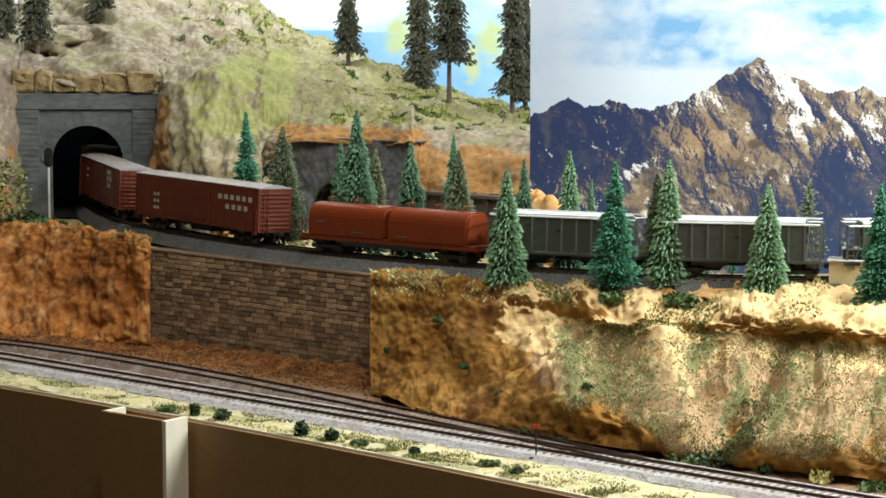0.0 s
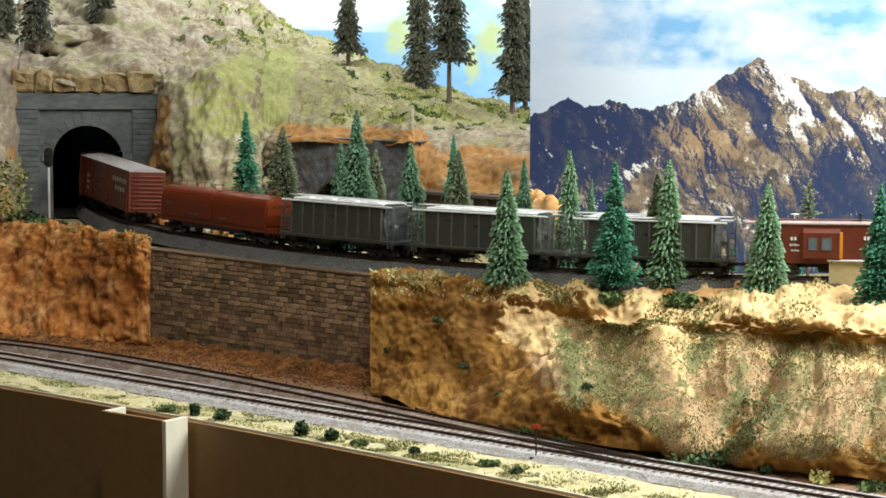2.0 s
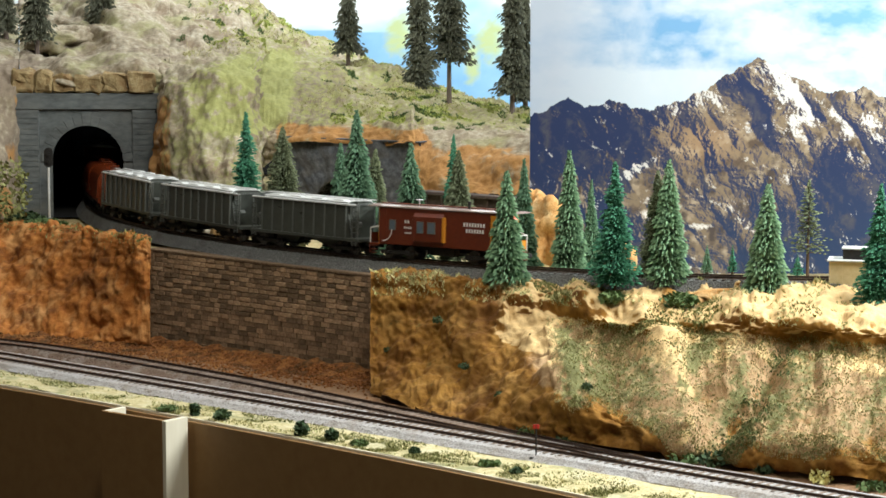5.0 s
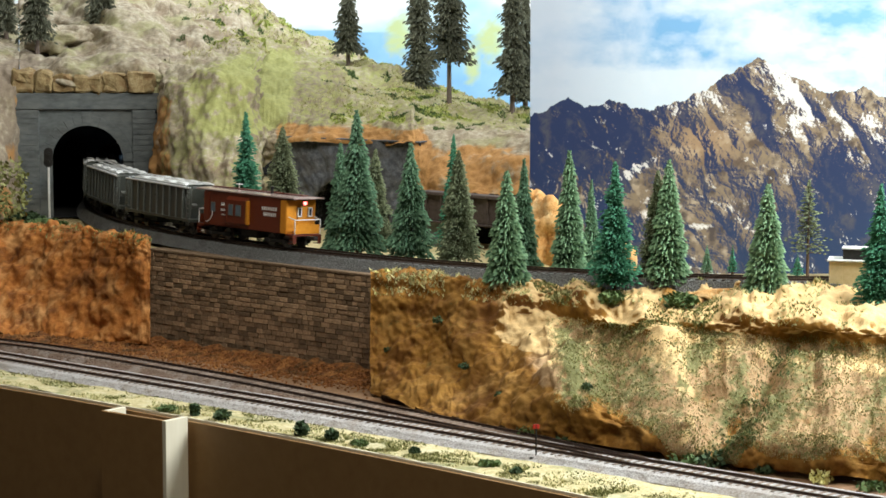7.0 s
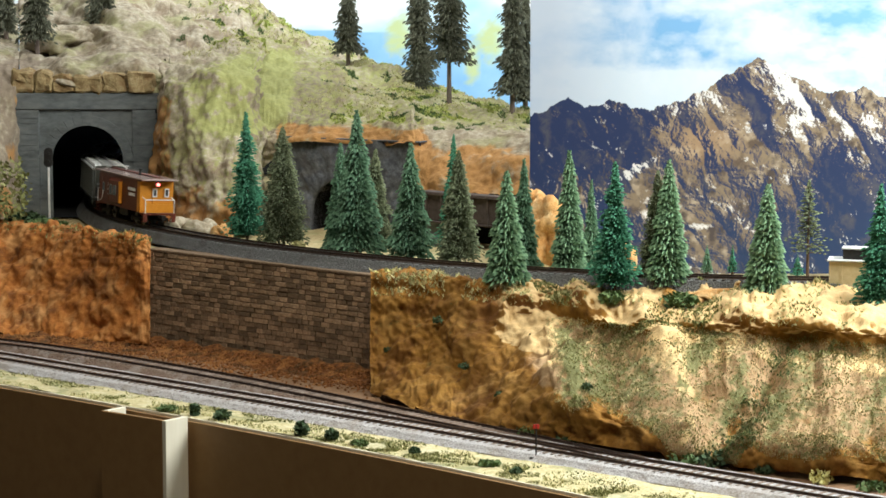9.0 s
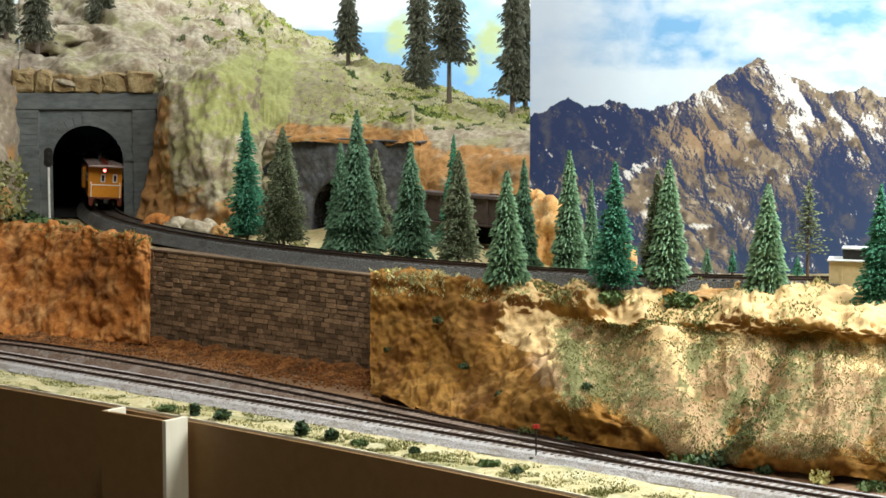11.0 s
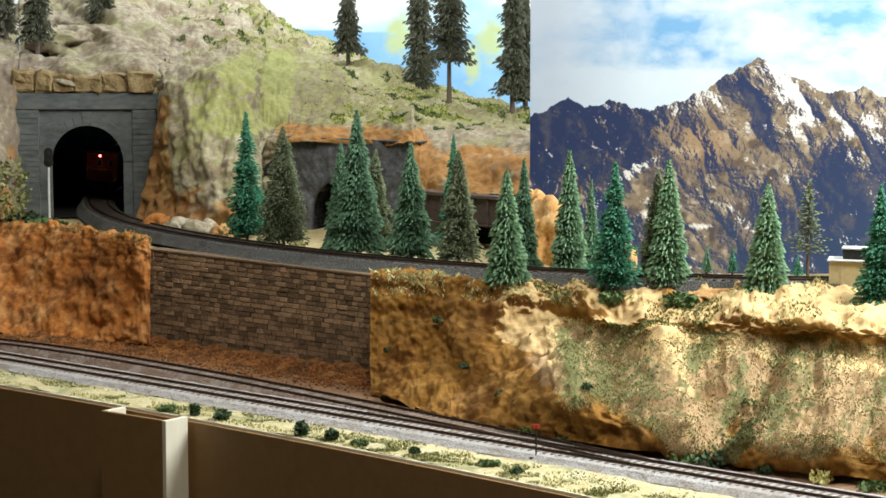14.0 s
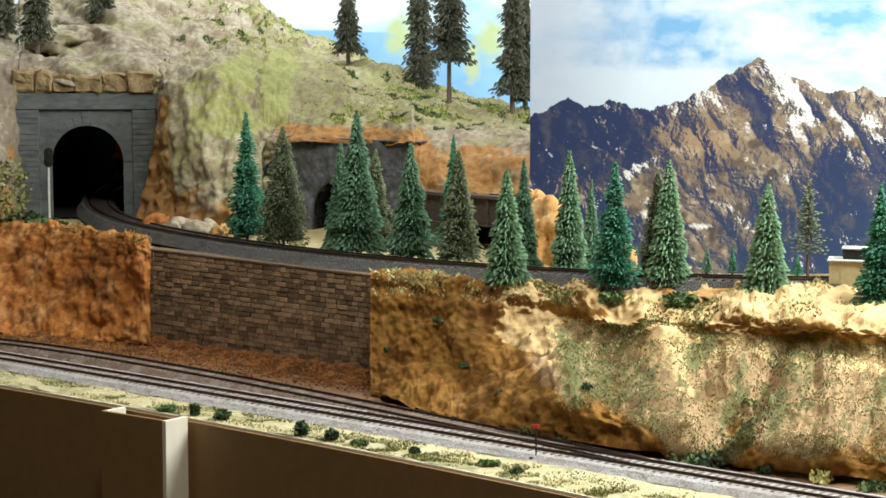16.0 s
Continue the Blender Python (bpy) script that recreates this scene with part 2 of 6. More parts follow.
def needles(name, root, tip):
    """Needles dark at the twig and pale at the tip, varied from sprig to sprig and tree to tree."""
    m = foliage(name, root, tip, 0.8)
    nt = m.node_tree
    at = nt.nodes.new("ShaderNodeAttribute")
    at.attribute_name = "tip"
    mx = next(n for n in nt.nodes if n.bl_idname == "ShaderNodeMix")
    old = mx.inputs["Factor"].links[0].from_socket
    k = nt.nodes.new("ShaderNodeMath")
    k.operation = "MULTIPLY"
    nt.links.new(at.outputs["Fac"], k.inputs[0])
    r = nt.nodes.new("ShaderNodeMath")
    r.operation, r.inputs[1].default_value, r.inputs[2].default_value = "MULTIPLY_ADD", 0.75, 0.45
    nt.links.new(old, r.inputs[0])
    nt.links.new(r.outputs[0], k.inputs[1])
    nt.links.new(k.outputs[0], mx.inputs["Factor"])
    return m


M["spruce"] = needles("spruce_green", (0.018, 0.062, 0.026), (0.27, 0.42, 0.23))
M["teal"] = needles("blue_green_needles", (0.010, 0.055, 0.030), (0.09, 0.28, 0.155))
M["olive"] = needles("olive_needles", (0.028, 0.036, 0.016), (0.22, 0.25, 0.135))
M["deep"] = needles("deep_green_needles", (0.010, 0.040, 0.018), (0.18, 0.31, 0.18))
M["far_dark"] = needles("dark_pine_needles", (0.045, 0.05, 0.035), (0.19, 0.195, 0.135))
M["bush_green"] = foliage("bush_leaf", (0.05, 0.09, 0.03), (0.16, 0.22, 0.08))
M["turf_brown"] = foliage("brown_turf", (0.36, 0.26, 0.13), (0.56, 0.43, 0.25))
M["bush_yellow"] = foliage("straw_tuft", (0.50, 0.46, 0.14), (0.72, 0.66, 0.28))
M["bush_dark"] = foliage("dark_bush_leaf", (0.03, 0.055, 0.025), (0.10, 0.15, 0.07))
M["flock"] = foliage("flock_olive", (0.13, 0.14, 0.045), (0.30, 0.30, 0.11))
M["meadow"] = foliage("flock_meadow", (0.24, 0.30, 0.06), (0.50, 0.54, 0.16))
M["straw"] = foliage("flock_straw", (0.36, 0.36, 0.14), (0.62, 0.56, 0.30))


# ---- builders ----
def part(name, bm, material, parent=None, label=""):
    me = bpy.data.meshes.new(name)
    bm.to_mesh(me)
    bm.free()
    for m in (material if isinstance(material, (list, tuple)) else [material]):
        me.materials.append(m)
    ob = new(name, me)
    ob.parent = parent
    if label:
        tagged(ob, label)
    return ob


def raw(name, verts, faces, material, parent=None, label="", smooth=False):
    me = bpy.data.meshes.new(name)
    me.from_pydata([tuple(v) for v in verts], [], [tuple(f) for f in faces])
    me.materials.append(material)
    if smooth:
        me.shade_smooth()
    ob = new(name, me)
    ob.parent = parent
    if label:
        tagged(ob, label)
    return ob


def share(name, like, parent, m):
    ob = new(name, like.data)
    ob.parent = parent
    ob.matrix_local = m
    return ob


def empty(name, m, label, category, group=""):
    ob = new(name)
    ob.empty_display_size = 0.01
    ob.matrix_world = m
    return tagged(ob, label, category, group)


def box(bm, x0, x1, y0, y1, z0, z1, bevel=0.0):
    vs = bmesh.ops.create_cube(bm, size=1.0, matrix=Matrix.Translation(((x0 + x1) / 2, (y0 + y1) / 2, (z0 + z1) / 2)) @ Matrix.Diagonal((x1 - x0, y1 - y0, z1 - z0, 1)))["verts"]
    if bevel:
        es = list({e for v in vs for e in v.link_edges})
        bmesh.ops.bevel(bm, geom=es, offset=bevel, segments=1, affect="EDGES")
    return bm


def rod(bm, a, b, r, r2=None, seg=8):
    a, b = Vector(a), Vector(b)
    q = (b - a).to_track_quat("Z", "Y").to_matrix().to_4x4()
    bmesh.ops.create_cone(bm, cap_ends=True, segments=seg, radius1=r, radius2=r if r2 is None else r2, depth=(b - a).length, matrix=Matrix.Translation((a + b) / 2) @ q)
    return bm


def prism(bm, outline, x0, x1):
    """An outline in (y, z), drawn out along x."""
    a = [bm.verts.new((x0, y, z)) for y, z in outline]
    b = [bm.verts.new((x1, y, z)) for y, z in outline]
    n = len(outline)
    for i in range(n):
        bm.faces.new((a[i], a[(i + 1) % n], b[(i + 1) % n], b[i]))
    bm.faces.new(a[::-1])
    bm.faces.new(b)
    bmesh.ops.recalc_face_normals(bm, faces=bm.faces)
    return bm


def B():
    return bmesh.new()


def smoothstep(a, n):
    """Resample a row of points to n by their index, along a soft curve."""
    a = np.array(a, float)
    t = np.linspace(0, len(a) - 1, n)
    i = np.clip(t.astype(int), 0, len(a) - 2)
    u = (t - i)[:, None]
    p0, p1, p2, p3 = a[np.maximum(i - 1, 0)], a[i], a[i + 1], a[np.minimum(i + 2, len(a) - 1)]
    m1, m2 = (p2 - p0) * 0.35, (p3 - p1) * 0.35
    return (2 * u**3 - 3 * u**2 + 1) * p1 + (u**3 - 2 * u**2 + u) * m1 + (-2 * u**3 + 3 * u**2) * p2 + (u**3 - u**2) * m2


def loft(sections, cols, rows, relief, seed=0.0, relief_fn=None):
    """A skin of ground drawn through cross sections, roughened along its normal."""
    s = [smoothstep(r, rows) for r in sections]
    g = np.stack([smoothstep([q[k] for q in s], cols) for k in range(rows)], 1)
    du = np.gradient(g, axis=0)
    dv = np.gradient(g, axis=1)
    n = np.cross(du, dv)
    n /= np.linalg.norm(n, axis=2, keepdims=True) + 1e-9
    for i in range(cols):
        for j in range(rows):
            q = Vector(g[i, j]) * 1.0
            o = Vector((seed, 0, 0))
            d = 0.0
            for scale, amp in relief:
                d += amp * (noise.fractal((q + o) * scale, 0.8, 2.1, 4) if amp > 0 else -abs(noise.noise((q + o) * scale)) * -amp)
            if relief_fn:
                d += relief_fn(q)
            edge = min(1.0, min(i, cols - 1 - i) / 3)
            g[i, j] += n[i, j] * d * (0.35 + 0.65 * edge)
    verts = g.reshape(-1, 3)
    faces = [(i * rows + j, (i + 1) * rows + j, (i + 1) * rows + j + 1, i * rows + j + 1) for i in range(cols - 1) for j in range(rows - 1)]
    return verts, faces


def skins(name, pieces, material, label, soil=None):
    vs, fs = [], []
    for v, f in pieces:
        k = len(vs)
        vs += [tuple(p) for p in v]
        fs += [tuple(i + k for i in q) for q in f]
    ob = raw(name, vs, fs, material, smooth=True)
    if soil:
        lay = ob.data.color_attributes.new("soil", "FLOAT_COLOR", "POINT")
        nz = np.array([v.normal.z for v in ob.data.vertices])
        lay.data.foreach_set("color", np.array([(*soil(*p, abs(n)), 1.0) for p, n in zip(vs, nz)], dtype=float).ravel())
    return tagged(ob, label, "terrain", kind="structure")


def bump01(x, a, b, soft):
    """1 between a and b, falling off over soft."""
    return max(0.0, min(1.0, (x - a) / soft + 1)) * max(0.0, min(1.0, (b - x) / soft + 1))


# ---- the railway lines ----
RAD, A0, PX, PY = 0.7725, -0.14366, 0.48024, 1.86027
S1, RAD2 = 0.85, 0.465
A1 = A0 + S1 / RAD
S2 = 1.30
A2 = A1 + (S2 - S1) / RAD2
RAD3 = 0.26
S3 = S2 + RAD3 * (math.pi - A2)


def old_line(s):
    """Place and heading on the first fit of the upper line."""
    if s <= 0:
        return PX - s * math.cos(A0), PY + s * math.sin(A0), A0
    if s <= S1:
        a = A0 + s / RAD
        return PX + RAD * (math.sin(A0) - math.sin(a)), PY + RAD * (math.cos(A0) - math.cos(a)), a
    x, y, _ = old_line(S1)
    if s <= S2:
        a = A1 + (s - S1) / RAD2
        return x + RAD2 * (math.sin(A1) - math.sin(a)), y + RAD2 * (math.cos(A1) - math.cos(a)), a
    x, y, _ = old_line(S2)
    if s <= S3:
        a = A2 + (s - S2) / RAD3
        return x + RAD3 * (math.sin(A2) - math.sin(a)), y + RAD3 * (math.cos(A2) - math.cos(a)), a
    x, y, a = old_line(S3)
    return x + (s - S3), y, a


LINE = deepen([(*old_line(-0.6 + 0.004 * i)[:2], 0.0) for i in range(801)])
LINE_S = np.concatenate([[0], np.cumsum(np.linalg.norm(np.diff(LINE, axis=0), axis=1))])
LINE_S -= LINE_S[150]
LINE_A = np.unwrap(np.arctan2(np.gradient(LINE[:, 1]), -np.gradient(LINE[:, 0])))


def line(s):
    """Place and heading on the upper line, s metres on from the start of the curve."""
    return float(np.interp(s, LINE_S, LINE[:, 0])), float(np.interp(s, LINE_S, LINE[:, 1])), float(np.interp(s, LINE_S, LINE_A))


def bank(s):
    """Superelevation of the curve, in radians, set so car roofs look thin from the camera."""
    return math.radians(3.0) * max(0.0, min(1.0, (s - 0.05) / 0.3))


LOW_A, LOW_B = deep(-0.62, 2.213, -0.09), deep(0.53, 1.2964, -0.09)
LOW_L = math.hypot(LOW_B[0] - LOW_A[0], LOW_B[1] - LOW_A[1])


def lower_main(s):
    u, v = (LOW_B[0] - LOW_A[0]) / LOW_L, (LOW_B[1] - LOW_A[1]) / LOW_L
    return LOW_A[0] + s * u, LOW_A[1] + s * v, math.atan2(v, u)


SID = [deep(x, y, -0.09)[:2] for x, y in [(-0.62, 2.195), (-0.39, 2.090), (-0.279, 2.012), (-0.165, 1.913), (-0.06, 1.812), (0.05, 1.702), (0.14, 1.608)]]


def siding(s):
    pts = smoothstep([(x, y, 0) for x, y in SID], 200)
    d = np.concatenate([[0], np.cumsum(np.linalg.norm(np.diff(pts, axis=0), axis=1))])
    x, y = np.interp(s, d, pts[:, 0]), np.interp(s, d, pts[:, 1])
    x2, y2 = np.interp(s + 0.01, d, pts[:, 0]), np.interp(s + 0.01, d, pts[:, 1])
    x1, y1 = np.interp(s - 0.01, d, pts[:, 0]), np.interp(s - 0.01, d, pts[:, 1])
    return x, y, math.atan2(y2 - y1, x2 - x1)


def along(fn, s, off, z):
    x, y, a = fn(s)
    if fn is line:
        return x - off * math.sin(a), y - off * math.cos(a), z + off * bank(s)
    return x + off * math.sin(a), y - off * math.cos(a), z


def ribbon(fn, s0, s1, step, profile):
    n = max(2, int((s1 - s0) / step))
    ss = [s0 + (s1 - s0) * i / n for i in range(n + 1)]
    k = len(profile)
    vs = [along(fn, s, o, z) for s in ss for o, z in profile]
    fs = [(i * k + j, (i + 1) * k + j, (i + 1) * k + (j + 1) % k, i * k + (j + 1) % k) for i in range(n) for j in range(k)]
    fs += [tuple(range(k)), tuple(n * k + j for j in range(k - 1, -1, -1))]
    return vs, fs


def make_track(fn, s0, s1, top, bed, bed_depth, bed_half, label, tie_from, tie_to, code=0.0021, wood="tie", fall=1.6, fill=0.0009):
    track = empty("track", Matrix.Identity(4), label, "railway track")
    for side in (-1, 1):
        c = side * 0.00885
        z = top
        prof = [(c - 0.0012, z - code), (c + 0.0012, z - code), (c + 0.0010, z - code + 0.0004), (c + 0.0003, z - code + 0.0007), (c + 0.0004, z - 0.0008), (c + 0.0006, z - 0.0006), (c + 0.0006, z - 0.0001), (c - 0.0006, z - 0.0001), (c - 0.0006, z - 0.0006), (c - 0.0004, z - 0.0008), (c - 0.0003, z - code + 0.0007), (c - 0.0010, z - code + 0.0004)]
        v, f = ribbon(fn, s0, s1, 0.012, prof)
        rail = raw("rail", v, f, M["rail_steel"], track)
        v, f = ribbon(fn, s0, s1, 0.012, [(c - 0.00045, z - 0.0001), (c + 0.00045, z - 0.0001), (c + 0.00045, z), (c - 0.00045, z)])
        raw("railhead", v, f, M["rail_bright"], rail, "worn bright running surface")
    zt = top - code
    n = int((s1 - s0) / 0.04)
    w = bed_half
    v, f = [], []
    m = int((s1 - s0) / 0.006)
    offs = [-w - bed_depth * fall, -w - bed_depth * fall * 0.5, -w, -w * 0.6, 0, w * 0.6, w, w + bed_depth * fall * 0.5, w + bed_depth * fall]
    drop = [bed_depth, bed_depth * 0.55, 0.0002, 0, 0, 0, 0.0002, bed_depth * 0.55, bed_depth]
    for i in range(m + 1):
        s = s0 + (s1 - s0) * i / m
        for o, d in zip(offs, drop):
            q = along(fn, s, o, zt - fill - d)
            q = Vector(q)
            jit = noise.noise_vector(q * 400) * 0.0006
            v.append(tuple(q + jit))
    k = len(offs)
    f = [(i * k + j, i * k + j + 1, (i + 1) * k + j + 1, (i + 1) * k + j) for i in range(m) for j in range(k - 1)]
    raw("ballast", v, f, bed, track, "sloped bed of model ballast")
    bm = box(B(), -0.00125, 0.00125, -0.0148, 0.0148, -0.0018, 0, 0.0002)
    tie = None
    s = tie_from
    while s < tie_to:
        x, y, a = fn(s)
        ang = math.pi - a if fn is line else a
        pm = Matrix.Translation((x, y, zt + 0.0003)) @ Matrix.Rotation(ang, 4, "Z")
        if tie is None:
            tie = part("tie", bm, M[wood], track)
            tie.matrix_local = pm
        else:
            share("tie", tie, track, pm)
        s += 0.0066
    # loose stones over the bed
    rng = np.random.default_rng(5)
    vs, fs = [], []
    tet = np.array([(0, 0, 1), (0.94, 0, -0.33), (-0.47, 0.82, -0.33), (-0.47, -0.82, -0.33)])
    for _ in range(int((tie_to - tie_from) * 5200)):
        s = rng.uniform(tie_from, tie_to)
        o = rng.uniform(-w - bed_depth * fall * 1.05, w + bed_depth * fall * 1.05)
        d = max(0, (abs(o) - w) / (bed_depth * fall)) * bed_depth
        q = along(fn, s, o, zt - fill - d)
        if abs(abs(o) - 0.00885) < 0.0016:
            continue
        r = rng.uniform(0.00035, 0.00075)
        rot = np.array(Euler(rng.uniform(0, 6, 3)).to_matrix())
        k = len(vs)
        vs += [tuple(p) for p in (tet * r) @ rot.T + q]
        fs += [(k, k + 1, k + 2), (k, k + 2, k + 3), (k, k + 3, k + 1), (k + 1, k + 3, k + 2)]
    tagged(raw("ballast_stone", vs, fs, bed, track), kind="stuff")
    return track


make_track(line, -0.25, 2.85, 0.0, M["ballast"], 0.0095, 0.0165, "curved upper railway track with dark ballast and black ties", -0.05, 1.20, fall=0.65)
make_track(lower_main, 0.0, LOW_L, -0.090, M["ballast_pale"], 0.004, 0.0215, "lower main track with brown rails on pale ballast", 0.22, LOW_L - 0.05, wood="tie_worn", fill=0.0001)
make_track(siding, 0.0, 1.0, -0.0902, M["ballast_brown"], 0.004, 0.0165, "weathered siding track joining the lower main at a turnout", 0.22, 0.85, wood="tie_worn", fill=0.0001)

# ---- benchwork and room ----
tagged(part("floor", box(B(), -2.4, 2.4, -1.6, 4.5, -1.20, -1.15), M["carpet"]), "brown carpeted floor of the layout room", "floor", kind="structure")
tagged(part("ceiling", box(B(), -2.4, 2.4, -1.6, 4.5, 1.25, 1.30), M["room_paint"]), "plain painted ceiling over the layout", "ceiling", kind="structure")
for nm, b in (("wall_north", (-2.4, 2.4, 4.4, 4.5)), ("wall_south", (-2.4, 2.4, -1.6, -1.5)), ("wall_east", (2.3, 2.4, -1.5, 4.4)), ("wall_west", (-2.4, -2.3, -1.5, 4.4))):
    tagged(part(nm, box(B(), *b, -1.15, 1.25), M["room_paint"]), "plain tan painted room wall", "wall", kind="structure")


def edge_line(x):
    return 1.915 - 0.845 * (x + 0.358) + 0.012 * (1 - ((x + 0.13) / 0.25) ** 2)


# lower deck: a flocked sheet from the board's edge to under the upper deck
cols, rows = 190, 60
vs = []
for i in range(cols):
    x = -0.75 + 1.65 * i / (cols - 1)
    for j in range(rows):
        y = edge_line(x) + 0.002 + (0.42 * (j / (rows - 1)) ** 1.3)
        q = Vector((x, y, 0))
        z = -0.0965 + 0.0012 * noise.fractal(q * 45, 0.8, 2, 4) + 0.0006 * noise.noise(q * 300)
        vs.append((x, y, z))
fs = [(i * rows + j, (i + 1) * rows + j, (i + 1) * rows + j + 1, i * rows + j + 1) for i in range(cols - 1) for j in range(rows - 1)]
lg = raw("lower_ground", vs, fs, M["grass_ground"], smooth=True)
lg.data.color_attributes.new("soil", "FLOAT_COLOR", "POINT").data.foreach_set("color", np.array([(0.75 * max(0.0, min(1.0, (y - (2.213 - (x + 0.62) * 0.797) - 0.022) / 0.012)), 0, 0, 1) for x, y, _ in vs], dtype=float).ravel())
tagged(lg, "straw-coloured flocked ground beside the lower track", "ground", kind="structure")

# fascia board with a pale top edge
fx = [-0.75 + 1.65 * i / 40 for i in range(41)]


def strip(name, y_front, y_back, z0, z1, material, label):
    v, f = [], []
    for x in fx:
        y = edge_line(x)
        v += [(x, y + y_front, z0), (x, y + y_back, z0), (x, y + y_back, z1), (x, y + y_front, z1)]
    for i in range(40):
        for j in range(4):
            f.append((i * 4 + j, (i + 1) * 4 + j, (i + 1) * 4 + (j + 1) % 4, i * 4 + (j + 1) % 4))
    f += [(0, 1, 2, 3), (163, 162, 161, 160)]
    return tagged(raw(name, v, f, material), label, "fascia", kind="structure")


strip("fascia", -0.0045, 0.0, -0.40, -0.0984, M["fascia"], "dark brown hardboard fascia along the layout edge")
strip("fascia_trim", 0.0003, 0.0022, -0.16, -0.0966, M["edge_wood"], "thin pale wooden edge strip behind the fascia")

# bench under the scenery, on legs
front = [(x, edge_line(x) + 0.012) for x in fx]
ring = front + [(0.90, 3.04), (-0.75, 3.04)]
bm = B()
lo, hi = [bm.verts.new((x, y, -0.19)) for x, y in ring], [bm.verts.new((x, y, -0.104)) for x, y in ring]
for i in range(len(ring)):
    j = (i + 1) % len(ring)
    bm.faces.new((lo[i], lo[j], hi[j], hi[i]))
bm.faces.new(hi)
bm.faces.new(lo[::-1])
bench = empty("layout_bench", Matrix.Identity(4), "wooden bench carrying the model railway", "bench")
part("deck", bm, M["edge_wood"], bench)
for x, y in ((-0.68, 2.36), (0.80, 1.10), (0.80, 2.96), (-0.68, 2.96)):
    part("leg", box(B(), x - 0.03, x + 0.03, y - 0.03, y + 0.03, -1.15, -0.19, 0.003), M["edge_wood"], bench)

# upper deck ground behind the cliffs
cols, rows = 120, 90
vs = []


def lip(x):
    return np.interp(x, [-0.6, -0.42, -0.26, -0.255, -0.06, -0.055, 0.05, 0.14, 0.22, 0.33, 0.8], [2.4, 2.27, 2.115, 2.112, 1.957, 1.93, 1.905, 1.885, 1.87, 1.85, 1.80])


for i in range(cols):
    x = -0.6 + 1.4 * i / (cols - 1)
    for j in range(rows):
        y = float(lip(x)) + 1.0 * (j / (rows - 1)) ** 1.6
        q = Vector((x, y, 0))
        vs.append((x, y, -0.0135 - 0.022 * max(0.0, min(1.0, (x - 0.09) / 0.03)) * max(0.0, min(1.0, (y - 1.925) / 0.04)) + 0.0015 * noise.fractal(q * 30, 0.8, 2, 4)))
fs = [(i * rows + j, (i + 1) * rows + j, (i + 1) * rows + j + 1, i * rows + j + 1) for i in range(cols - 1) for j in range(rows - 1)]
ring = [(-0.6 + 1.4 * i / 40, float(lip(-0.6 + 1.4 * i / 40)) + 0.035) for i in range(41)] + [(0.8, 3.0), (-0.6, 3.0)]
bm = B()
lo, hi = [bm.verts.new((x, y, -0.104)) for x, y in ring], [bm.verts.new((x, y, -0.046)) for x, y in ring]
for i in range(len(ring)):
    j = (i + 1) % len(ring)
    bm.faces.new((lo[i], lo[j], hi[j], hi[i]))
bm.faces.new(hi)
bm.faces.new(lo[::-1])
part("riser", bm, M["edge_wood"], bench, "wooden riser under the upper deck")
tagged(raw("upper_ground", vs, fs, M["earth"], smooth=True), "tan scenic ground beside the upper track", "ground", kind="structure")

# ---- cliffs ----
SECTIONS_RIGHT = [
    [(-0.057, 1.868, -0.094), (-0.058, 1.885, -0.072), (-0.058, 1.900, -0.038), (-0.058, 1.912, -0.008), (-0.059, 1.935, -0.005)],
    [(-0.023, 1.815, -0.094), (-0.024, 1.872, -0.069), (-0.024, 1.892, -0.037), (-0.024, 1.905, -0.007), (-0.025, 1.930, -0.005)],
    [(0.007, 1.765, -0.093), (0.007, 1.850, -0.070), (0.007, 1.875, -0.040), (0.007, 1.897, -0.006), (0.007, 1.920, -0.005)],
    [(0.048, 1.725, -0.093), (0.049, 1.765, -0.071), (0.051, 1.835, -0.049), (0.051, 1.872, -0.015), (0.052, 1.900, -0.007)],
    [(0.087, 1.685, -0.091), (0.087, 1.700, -0.062), (0.093, 1.810, -0.040), (0.094, 1.845, -0.020), (0.096, 1.880, -0.007)],
    [(0.125, 1.660, -0.092), (0.126, 1.672, -0.067), (0.134, 1.790, -0.042), (0.136, 1.810, -0.023), (0.140, 1.868, -0.009)],
    [(0.178, 1.637, -0.093), (0.178, 1.638, -0.088), (0.193, 1.780, -0.039), (0.194, 1.795, -0.021), (0.201, 1.862, -0.006)],
    [(0.210, 1.610, -0.094), (0.211, 1.617, -0.077), (0.228, 1.755, -0.038), (0.230, 1.775, -0.019), (0.239, 1.850, -0.006)],
]
SECTIONS_EAST = [
    [(0.210, 1.610, -0.094), (0.211, 1.617, -0.077), (0.228, 1.755, -0.038), (0.230, 1.775, -0.019), (0.239, 1.850, -0.006)],
    [(0.252, 1.583, -0.092), (0.253, 1.592, -0.074), (0.274, 1.735, -0.037), (0.276, 1.750, -0.018), (0.290, 1.840, -0.006)],
    [(0.292, 1.558, -0.092), (0.294, 1.572, -0.071), (0.319, 1.715, -0.036), (0.323, 1.735, -0.019), (0.341, 1.835, -0.007)],
    [(0.355, 1.520, -0.091), (0.359, 1.540, -0.072), (0.387, 1.670, -0.032), (0.403, 1.740, -0.020), (0.423, 1.830, -0.009)],
]
